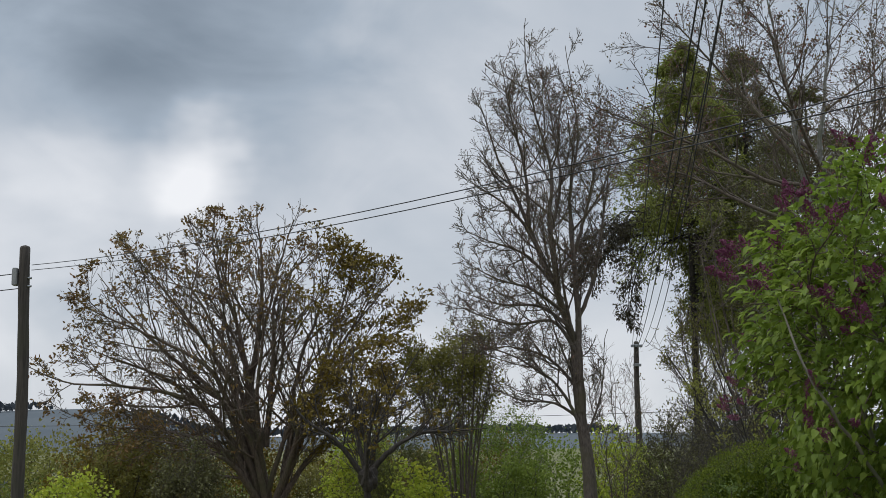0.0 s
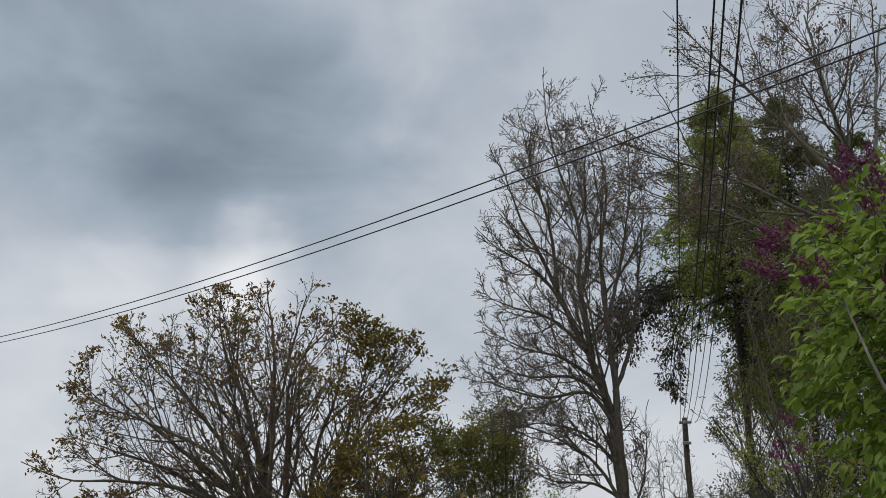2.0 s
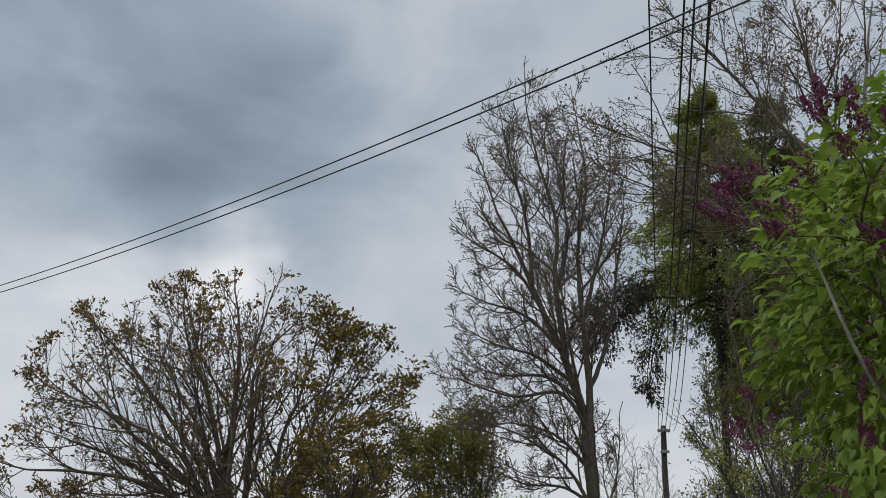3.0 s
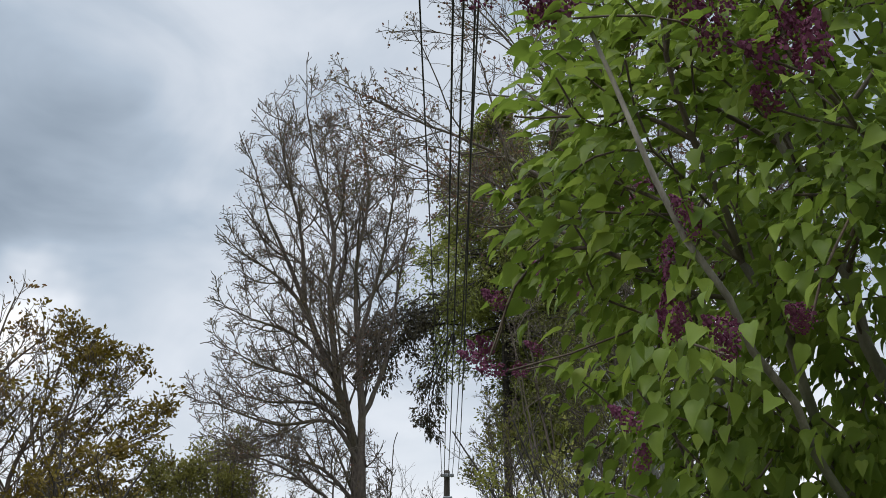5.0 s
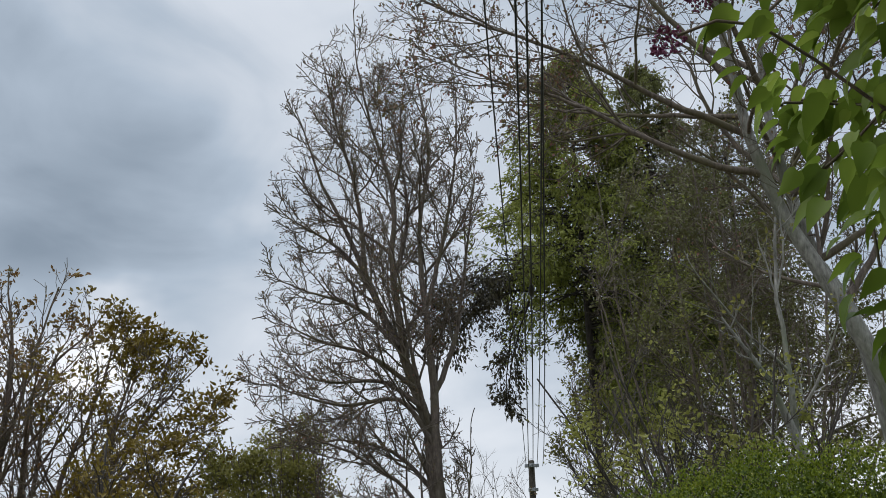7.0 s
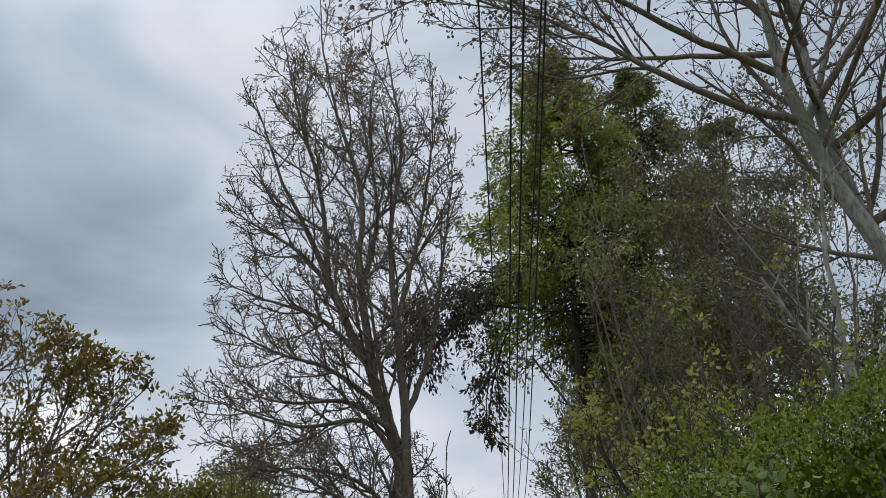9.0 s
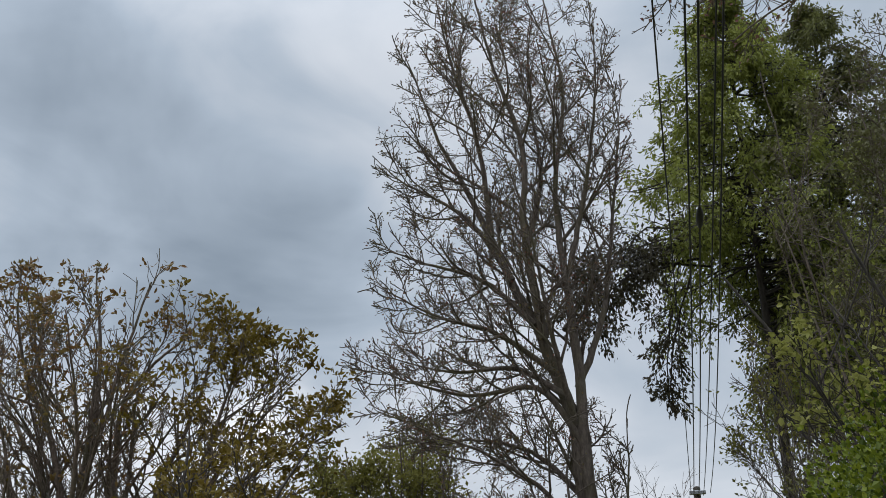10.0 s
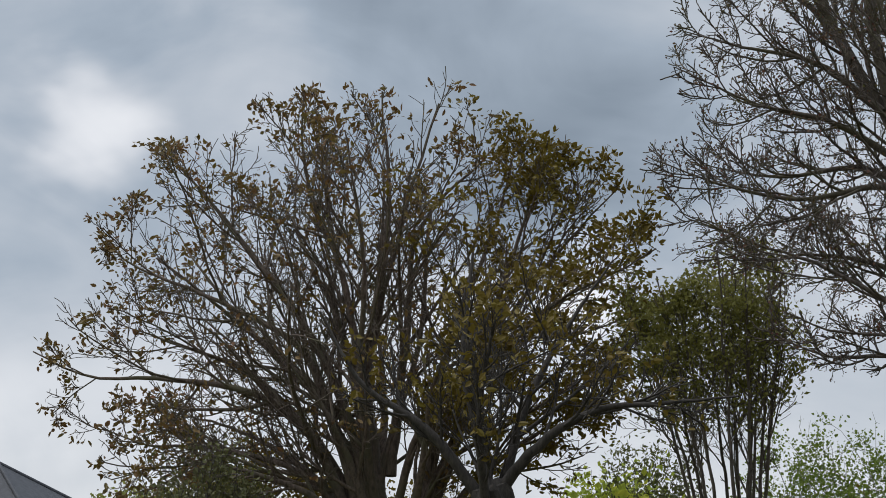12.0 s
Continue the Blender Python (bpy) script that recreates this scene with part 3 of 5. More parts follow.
# ---- poles and wires ----
def make_pole(place, top, r0, r1, lean=(0, 0), box=True, label=""):
    x, y = place
    z0 = float(ground_z(x, y))
    base = np.array((x, y, z0))
    root = thing("utility_pole", base, label, "utility pole")
    h = np.linspace(-0.4, top - z0, 26)
    k = h / (top - z0)
    line = np.stack((lean[0] * k + 0.012 * np.sin(h * 1.9), lean[1] * k + 0.01 * np.sin(h * 1.3 + 1), h), 1)
    radii = r0 + (r1 - r0) * k + 0.003 * np.sin(h * 7)
    line = np.concatenate((line, line[-1:] + ((0.0, 0.0, 0.03), (0, 0, 0.05))))
    radii = np.concatenate((radii, (r1 * 0.8, 0.004)))
    piece("shaft", tube_mesh("shaft", line, radii, 14), POLE_WOOD, root, "weathered grey-brown wooden shaft")
    head = Vector(line[24])
    if box:
        bm = bmesh.new()
        bmesh.ops.create_cube(bm, size=1, matrix=Matrix.Translation(head + Vector((-r1 - 0.04, -0.02, -0.16))) @ Matrix.Diagonal((0.075, 0.12, 0.26, 1)))
        bmesh.ops.bevel(bm, geom=bm.edges[:], offset=0.012, segments=2, affect="EDGES")
        part("junction_box", bm, CERAMIC, root, "small grey junction box")
        for dz in (-0.18, -0.30):
            bm = bmesh.new()
            bmesh.ops.create_cone(bm, cap_ends=True, segments=10, radius1=0.018, radius2=0.018, depth=0.05, matrix=Matrix.Translation(head + Vector((r1 + 0.02, -0.03, dz))) @ Matrix.Rotation(radians(90), 4, "Y"))
            part("wire_hook", bm, GALVANISED, root, "galvanised wire hook")
    return root


def sagging(a, b, sag, n=40):
    k = np.linspace(0, 1, n)[:, None]
    line = np.array(a) * (1 - k) + np.array(b) * k
    line[:, 2] -= (4 * sag * k * (1 - k))[:, 0]
    return line


def make_wire(a, b, sag, r, label, group):
    me = tube_mesh("overhead_wire", sagging(a, b, sag), r, 6)
    return tagged(piece("overhead_wire", me, CABLE), label, "wire", group)


make_pole((-6.02, 17.6), 4.45, 0.10, 0.078, (-0.10, 0.0), True, "weathered wooden utility pole with a junction box at its head")
FAR_POLE = (6.40, 40.0, 4.75)
far_pole = make_pole(FAR_POLE[:2], FAR_POLE[2], 0.11, 0.085, (0, 0), False, "far wooden utility pole with a short steel crossarm")
for dz, half in ((-0.12, 0.19), (-0.75, 0.13)):
    bm = bmesh.new()
    top = FAR_POLE[2] + dz - float(ground_z(*FAR_POLE[:2]))
    bmesh.ops.create_cube(bm, size=1, matrix=Matrix.Translation((0, -0.14, top)) @ Matrix.Diagonal((2 * half, 0.08, 0.09, 1)))
    bmesh.ops.bevel(bm, geom=bm.edges[:], offset=0.01, segments=1, affect="EDGES")
    part("crossarm", bm, GALVANISED, far_pole)
near_pole = make_pole((-1.1, -14.0), 9.35, 0.15, 0.11, (0, 0), False, "weathered wooden utility pole with steel crossarms beside the lane")
for dz in (-0.25, -0.75, -1.25, -2.3):
    bm = bmesh.new()
    top = 9.35 + dz - float(ground_z(-1.1, -14.0))
    bmesh.ops.create_cube(bm, size=1, matrix=Matrix.Translation((0, 0.16, top)) @ Matrix.Diagonal((1.1, 0.08, 0.09, 1)))
    bmesh.ops.bevel(bm, geom=bm.edges[:], offset=0.01, segments=1, affect="EDGES")
    part("crossarm", bm, GALVANISED, near_pole)
make_pole((12.6, -3.2), 5.2, 0.11, 0.085, (0, 0), False, "weathered wooden utility pole behind the shrubs")
CABLES = ((-1.44, 7.09, 0.27, 6.24), (-0.98, 8.10, 1.00, 6.30), (-0.95, 8.58, 1.32, 6.42), (-0.86, 8.62, 1.55, 6.52), (-1.10, 9.10, 2.15, 6.68))
for k, (x, z, sag, far) in enumerate(CABLES):
    make_wire((x, -14.0, z), (far, 39.8, FAR_POLE[2] - 0.15 - 0.05 * (k % 2)), sag, 0.010 if k in (1, 2) else 0.008, "black overhead cable strung along the lane", "cables along the lane")
joint = sagging((-0.95, -14.0, 8.58), (6.42, 39.8, FAR_POLE[2] - 0.15), 1.32, 400)[268:273]
tagged(piece("cable_joint", tube_mesh("cable_joint", joint, np.array((0.012, 0.034, 0.038, 0.034, 0.012)), 8), CABLE), "black cable joint on an overhead wire", "cable joint")
for dz in (0.0, 0.075):
    make_wire((-6.0, 17.55, 4.12 + dz), (12.6, -3.2, 4.91 + dz), 0.72, 0.005, "thin black overhead wire crossing the lane", "wires crossing the lane")
    make_wire((-6.2, 17.6, 4.08 - 3.0 * dz), (-40.0, 25.0, 5.2 - 2 * dz), 0.9, 0.007, "thin black overhead wire crossing the lane", "wires crossing the lane")
make_wire((-60.0, 62.0, 3.1), (30.0, 52.0, 3.4), 0.8, 0.011, "far black overhead wire behind the trees", "far wires")


# ---- house beyond the trees ----
def make_house():
    c = Vector((-24.2, 43.0, float(ground_z(-22, 43)) - 0.35))
    house = thing("house", c, "far house with a dark slate hipped roof", "house")
    x0, x1, y0, y1, eave, ridge = -8.4, 8.2, -4.0, 4.0, 2.75, 6.0
    bm = bmesh.new()
    bmesh.ops.create_cube(bm, size=1, matrix=Matrix.Translation((0, 0, eave / 2)) @ Matrix.Diagonal((x1 - x0 - 0.8, y1 - y0 - 0.8, eave, 1)))
    part("wall", bm, RENDERED_WALL, house)
    bm = bmesh.new()
    v = [bm.verts.new(p) for p in ((x0, y0, eave), (x1, y0, eave), (x1, y1, eave), (x0, y1, eave), (x0 + 5.5, 0, ridge), (x1 - 5.5, 0, ridge))]
    for f in ((0, 1, 5, 4), (1, 2, 5), (2, 3, 4, 5), (3, 0, 4), (3, 2, 1, 0)):
        bm.faces.new([v[i] for i in f])
    roof = part("roof", bm, SLATE, house, "dark slate hipped roof")
    for a, b in (((x0 + 5.5, 0, ridge), (x1 - 5.5, 0, ridge)), ((x1 - 5.5, 0, ridge), (x1, y0, eave)), ((x1 - 5.5, 0, ridge), (x1, y1, eave))):
        piece("ridge_tiles", tube_mesh("ridge_tiles", np.linspace(a, b, 20), 0.06, 8), SLATE, roof)


make_house()

# ---- trees ----
def chance(p):
    return RNG.uniform(0, 1, len(p)) < p


def patches(q, size, seed):
    """Slow swings between -1 and 1 over the crown."""
    k = 6.28 / size
    return np.sin(k * q[:, 0] + seed + 1.3 * np.sin(k * 0.7 * q[:, 2])) * np.sin(k * 1.1 * q[:, 2] + 2 * seed + 0.8 * np.sin(k * q[:, 1]))


A = (-4.15, 29.5, float(ground_z(0, 29.5)))
a_table = ((0.7, -8.8, -1.8), (1.2, -9.3, -1.4), (2.2, -10.0, -0.8), (3.2, -10.35, -0.4), (4.0, -10.1, -0.3), (4.9, -9.8, -0.2), (5.6, -9.4, -0.4), (6.2, -8.9, -1.0), (6.7, -8.1, -2.0), (7.1, -7.0, -2.6), (7.45, -5.7, -2.9), (7.8, -4.9, -4.4))
a_shape = column(a_table, 30.0, 0.7, 0.07)
a_limbs = [
    (lay(((-4.15, A[2]), (-4.25, 0.2), (-4.55, 1.6), (-4.72, 2.9), (-4.54, 4.2), (-4.5, 5.6), (-4.68, 7.5)), 29.5, 30.2), 0.200, 0.013),
    (lay(((-4.3, -0.2), (-4.9, 1.2), (-5.5, 2.2), (-6.3, 2.7), (-7.6, 2.95), (-9.0, 3.05), (-10.1, 3.5)), 29.5, 29.3), 0.099, 0.011),
    (lay(((-4.35, 0.3), (-5.1, 2.3), (-5.6, 3.3), (-6.5, 3.9), (-7.6, 4.4), (-8.7, 4.9), (-9.2, 5.4)), 29.5, 29.6), 0.093, 0.011),
    (lay(((-4.4, 0.8), (-4.95, 2.6), (-5.75, 4.0), (-6.55, 5.0), (-7.2, 5.8), (-7.9, 6.6)), 29.6, 29.0), 0.093, 0.011),
    (lay(((-4.5, 1.4), (-5.2, 3.5), (-5.95, 4.8), (-6.55, 5.7), (-6.8, 6.85)), 29.7, 31.6), 0.087, 0.011),
    (lay(((-4.6, 1.8), (-4.95, 4.2), (-5.4, 5.4), (-5.6, 6.3), (-5.55, 7.25)), 29.7, 29.2), 0.087, 0.011),
    (lay(((-4.3, 1.5), (-4.2, 3.7), (-4.25, 5.0), (-3.9, 5.9), (-3.4, 6.5), (-3.0, 7.2)), 29.8, 31.6), 0.087, 0.010),
    (lay(((-4.05, -0.4), (-3.75, 1.6), (-3.6, 3.4), (-3.2, 4.6), (-2.9, 5.8), (-2.75, 7.0)), 29.6, 31.2), 0.099, 0.010),
    (lay(((-3.95, 0.3), (-3.2, 2.4), (-2.6, 3.9), (-1.9, 4.9), (-1.2, 5.75)), 29.7, 31.0), 0.093, 0.010),
    (lay(((-3.85, 0.9), (-2.9, 2.8), (-2.0, 3.8), (-1.0, 4.3), (-0.5, 4.6)), 29.7, 30.2), 0.081, 0.010),
    (lay(((-3.4, 2.0), (-2.8, 4.0), (-2.4, 5.4), (-2.2, 6.5)), 29.9, 30.6), 0.068, 0.010),
    (lay(((-4.4, 0.6), (-4.7, 2.6), (-5.2, 4.2), (-5.5, 5.6)), 29.6, 32.4), 0.087, 0.010),
    (lay(((-4.3, 0.7), (-4.4, 2.6), (-4.2, 4.4), (-4.3, 6.0)), 29.4, 27.9), 0.081, 0.010),
    (lay(((-4.4, 0.2), (-5.3, 1.4), (-6.7, 1.9), (-8.0, 2.0), (-8.8, 2.3)), 29.5, 29.3), 0.074, 0.009),
    (lay(((-4.5, 1.1), (-5.6, 2.8), (-7.0, 3.9), (-8.3, 5.2), (-9.0, 6.0)), 29.6, 31.4), 0.081, 0.010),
    (lay(((-4.2, 0.4), (-3.6, 2.0), (-2.6, 2.9), (-1.4, 3.3)), 29.4, 28.2), 0.074, 0.010),
    (lay(((-4.3, 0.0), (-5.2, 1.2), (-6.2, 1.9), (-7.4, 2.4), (-8.6, 2.7)), 29.5, 31.0), 0.091, 0.009),
    (lay(((-4.3, 0.1), (-5.0, 1.1), (-5.9, 1.5), (-6.9, 1.7)), 29.4, 28.2), 0.085, 0.009),
    (lay(((-4.4, 0.5), (-5.4, 2.0), (-6.7, 3.1), (-8.2, 3.7), (-9.3, 4.1)), 29.5, 30.4), 0.098, 0.009),
    (lay(((-4.0, 0.0), (-3.2, 1.3), (-2.3, 2.1), (-1.4, 2.6)), 29.5, 30.8), 0.091, 0.009),
    (lay(((-4.2, 0.2), (-4.5, 1.6), (-4.9, 2.6), (-5.2, 3.4)), 29.3, 27.9), 0.085, 0.009),
    (lay(((-4.0, 0.2), (-3.5, 1.5), (-3.2, 2.5), (-2.6, 3.4)), 29.3, 28.0), 0.085, 0.009),
]
a_tree, a_ends, a_ways = ramified("maple_tree", A, "broad maple with fanning limbs and young bronze and olive leaves", a_limbs, a_shape,
                                  [dict(count=11, ratio=0.40, angle=38, k=8, curl=0.08, lift=0.05, tip=0.009, first=0.15), dict(count=8, ratio=0.45, angle=40, k=6, curl=0.12, lift=0.06, tip=0.007),
                                   dict(count=5, ratio=0.5, angle=42, k=4, curl=0.16, lift=0.05, tip=0.0058)], BARK_BROWN)


def a_rim(q):
    """0 deep in the crown, 1 at its rim."""
    z, lo, hi = np.array(a_table).T
    a, b = np.interp(q[:, 2], z, lo), np.interp(q[:, 2], z, hi)
    side = np.abs(q[:, 0] - (a + b) / 2) / np.maximum((b - a) / 2, 0.3)
    return np.clip(np.maximum(side, (q[:, 2] - 1.0) / 6.6), 0, 1)


def a_olive(q):
    return (q[:, 0] > -3.35 + 0.25 * np.sin(2.3 * q[:, 2])) & (q[:, 2] < 6.95)


clothe(a_tree, a_ends, a_ways, LEAF_BRONZE, 0.098, 7, lambda q: chance(np.clip(0.85 * (a_rim(q) - 0.35) + 0.14 * np.clip(3.6 - q[:, 2], 0, 2), 0.05, 0.62) * np.clip(0.75 + 0.8 * patches(q, 1.9, 1.0), 0.1, 1)) & ~a_olive(q), 1.0, 0.35, 0.26, (0.075, 0.075, 0.035))
clothe(a_tree, a_ends, a_ways, LEAF_OLIVE, 0.105, 12, lambda q: chance(np.clip(0.05 + 0.95 * (a_rim(q) - 0.35) + 0.12 * np.clip(3.6 - q[:, 2], 0, 2), 0.1, 0.8) * np.clip(0.85 + 1.5 * patches(q, 1.7, 2.0), 0.10, 1)) & a_olive(q), 1.0, 0.35, 0.26, (0.11, 0.11, 0.045))

A2 = (-1.6, 25.6, float(ground_z(0, 25.6)))
a2_limbs = [
    (((A2), (-1.62, 25.6, -0.6), (-1.58, 25.6, 0.7), (-1.75, 25.7, 1.5), (-1.95, 25.8, 2.4), (-1.9, 26.0, 3.6)), 0.13, 0.015),
    (((-1.58, 25.6, 0.9), (-1.1, 25.5, 1.4), (-0.5, 25.5, 1.75), (0.2, 25.5, 1.8), (0.9, 25.6, 1.85)), 0.07, 0.010),
    (((-1.6, 25.6, 0.8), (-2.2, 25.4, 1.6), (-2.9, 25.3, 2.1), (-3.4, 25.3, 2.9)), 0.07, 0.010),
    (((-1.6, 25.7, 0.7), (-1.35, 26.1, 1.9), (-0.9, 26.5, 2.9), (-0.5, 26.8, 3.6)), 0.07, 0.010),
    (((-1.6, 25.5, 0.6), (-1.5, 24.9, 1.7), (-1.2, 24.5, 2.6)), 0.06, 0.010),
]
a2_tree, ends, ways = ramified("maple_tree", A2, "low knotty maple with a dark crooked trunk and sparse olive leaves", a2_limbs, dome((-1.4, 25.7, 1.2), (2.3, 1.5, 2.7), 0, -0.35, 0.15),
                               [dict(count=12, ratio=0.42, k=7, tip=0.007), dict(count=8, ratio=0.45, tip=0.0055), dict(count=5, ratio=0.5, k=3, tip=0.0045)], BARK_DARK)
clothe(a2_tree, ends, ways, LEAF_OLIVE, 0.085, 5, lambda q: chance(np.clip(0.05 + 0.09 * (q[:, 2] - 1.2), 0.03, 0.2)), 1.0, 0.35, 0.3, 0.04)
bm = bmesh.new()
bmesh.ops.create_icosphere(bm, subdivisions=3, radius=0.2)
for v in bm.verts:
    v.co = Vector((v.co.x, v.co.y, v.co.z * 1.3)) * (1 + 0.22 * math.sin(v.co.x * 31) * math.cos(v.co.z * 27 + v.co.y * 19)) + Vector((0.04, -0.06, 0.85 - A2[2]))
part("burr", bm, BARK_DARK, a2_tree, "knotty burr on the trunk")

D = (0.5, 29.8, float(ground_z(0, 29.8)))
d_shape = column(((1.2, -0.6, 1.1), (2.2, -1.1, 1.45), (3.0, -1.2, 1.6), (3.7, -1.1, 1.55), (4.3, -0.8, 1.35), (4.8, -0.1, 0.8)), 29.8, 0.8, 0.12)
d_limbs = []
for k in range(13):
    a = 6.28 * k / 13 + RNG.uniform(-0.2, 0.2)
    reach = RNG.uniform(0.4, 0.85)
    d_limbs.append((((0.45 + 0.25 * math.cos(a), 29.8 + 0.25 * math.sin(a), D[2]), (0.4 + 0.55 * reach * math.cos(a), 29.8 + 0.5 * math.sin(a), 0.4), (0.35 + reach * math.cos(a), 29.8 + 0.8 * math.sin(a), 2.2),
                     (0.3 + 1.45 * reach * math.cos(a), 29.8 + 1.1 * math.sin(a), RNG.uniform(3.3, 4.5))), 0.045, 0.010))
d_tree, ends, ways = ramified("field_maple", D, "multi-stemmed tree with thin pale grey stems and small olive leaves", d_limbs, d_shape,
                              [dict(count=12, ratio=0.24, angle=32, k=6, lift=0.08, tip=0.0055, first=0.3), dict(count=8, ratio=0.45, tip=0.0045), dict(count=5, ratio=0.5, k=3, tip=0.004)], BARK_GREY)
clothe(d_tree, ends, ways, LEAF_MOSS, 0.07, 12, lambda q: chance(np.clip((q[:, 2] - 1.9) * 0.5 - 0.08 * (q[:, 0] - 0.3), 0.04, 0.8) * np.clip(0.8 + 0.7 * patches(q, 1.1, 3.0), 0.5, 1)), 1.0, 0.3, 0.28, (0.12, 0.12, 0.06), False)

B = (3.3, 27.0, float(ground_z(0, 27)))
b_table = ((2.0, 1.2, 3.6), (3.0, 0.5, 3.7), (3.8, -0.1, 3.75), (4.6, -0.35, 3.7), (5.3, -0.32, 3.75), (6.0, 0.12, 3.9), (6.7, 0.15, 4.0), (7.5, 0.2, 4.15), (8.5, 0.22, 4.3), (9.1, 0.45, 4.2), (9.6, 0.65, 3.9), (10.1, 0.8, 3.7), (10.5, 1.2, 3.65), (11.1, 1.45, 3.55))
b_shape = column(b_table, 27.0, 0.8, 0.06)
b_limbs = [
    (lay(((3.3, B[2]), (3.25, -0.5), (3.2, 0.8), (3.05, 2.4), (2.94, 3.8), (2.53, 5.1), (2.14, 5.96), (1.7, 7.2), (1.25, 8.2), (0.85, 9.5)), 27.0, 27.2), 0.205, 0.008),
    (lay(((3.08, 2.2), (3.04, 3.6), (3.04, 4.6), (2.96, 5.8), (2.92, 6.9), (3.15, 8.5), (3.0, 9.8), (2.9, 10.6)), 27.0, 26.9), 0.095, 0.007),
    (lay(((2.62, 4.9), (2.45, 6.4), (2.5, 7.6), (2.2, 8.8), (1.97, 10.0), (1.93, 10.95)), 27.0, 26.5), 0.07, 0.007),
    (lay(((3.0, 3.5), (2.5, 4.2), (1.6, 4.15), (0.85, 4.35), (0.0, 4.75)), 27.0, 26.8), 0.051, 0.006),
    (lay(((3.15, 1.6), (2.6, 2.7), (1.8, 3.3), (1.1, 3.6), (0.3, 4.0)), 27.0, 26.4), 0.048, 0.006),
    (lay(((2.5, 5.1), (1.85, 5.75), (1.05, 6.05), (0.35, 6.35)), 27.0, 26.9), 0.048, 0.006),
    (lay(((2.25, 5.75), (1.66, 6.75), (0.8, 7.4), (0.36, 7.9)), 27.0, 27.4), 0.048, 0.006),
    (lay(((3.02, 4.2), (3.4, 5.1), (3.65, 6.3), (3.85, 7.5), (4.0, 8.6)), 27.0, 27.3), 0.054, 0.006),
    (lay(((2.5, 6.3), (2.75, 7.4), (2.7, 8.6), (2.5, 9.8)), 27.0, 28.0), 0.048, 0.006),
    (lay(((2.0, 6.4), (1.9, 7.6), (1.6, 8.7), (1.35, 10.0)), 27.0, 26.0), 0.048, 0.006),
    (lay(((2.95, 5.6), (3.3, 6.8), (3.55, 8.2), (3.6, 9.3)), 27.0, 26.2), 0.048, 0.006),
    (lay(((2.95, 3.9), (2.6, 5.0), (2.4, 6.4), (2.5, 7.5)), 27.0, 28.6), 0.048, 0.006),
    (lay(((2.95, 3.7), (2.7, 4.8), (2.5, 6.0), (2.2, 7.0)), 27.0, 25.4), 0.048, 0.006),
    (lay(((3.1, 2.0), (2.5, 2.4), (1.7, 2.5), (1.0, 2.9)), 27.0, 27.6), 0.041, 0.006),
    (lay(((2.75, 4.4), (2.0, 4.9), (1.2, 5.1), (0.4, 5.5)), 27.0, 26.0), 0.048, 0.006),
    (lay(((2.85, 4.1), (2.2, 4.6), (1.3, 4.7), (0.3, 5.1)), 27.0, 28.1), 0.048, 0.006),
    (lay(((3.1, 2.6), (2.4, 3.4), (1.5, 3.7), (0.7, 3.6)), 27.0, 27.9), 0.048, 0.006),
    (lay(((2.9, 5.0), (3.3, 5.6), (3.6, 5.7)), 27.0, 27.6), 0.04, 0.006),
    (lay(((3.1, 1.5), (3.5, 2.6), (3.6, 3.8)), 27.0, 26.8), 0.034, 0.006),
]
b_tree, ends, ways = ramified("ash_tree", B, "tall bare tree in bud with ascending grey-brown branches", b_limbs, b_shape,
                              [dict(count=16, ratio=0.36, angle=46, k=9, curl=0.10, lift=0.06, tip=0.0078, first=0.2, cap=1.6), dict(count=9, ratio=0.42, angle=46, k=6, curl=0.14, lift=0.05, tip=0.006, least=0.12, cap=0.8),
                               dict(count=8, ratio=0.46, angle=44, k=4, curl=0.18, lift=0.06, tip=0.004, least=0.08, cap=0.38), dict(count=3, ratio=0.45, angle=42, k=1, curl=0.2, lift=0.08, tip=0.0031, least=0.04, cap=0.14)], BARK_GREY)
clothe(b_tree, ends, ways, LEAF_BUD, 0.034, 1, lambda q: chance(np.full(len(q), 0.7)), 0.6, 0.1, 0.42, 0.012, False)

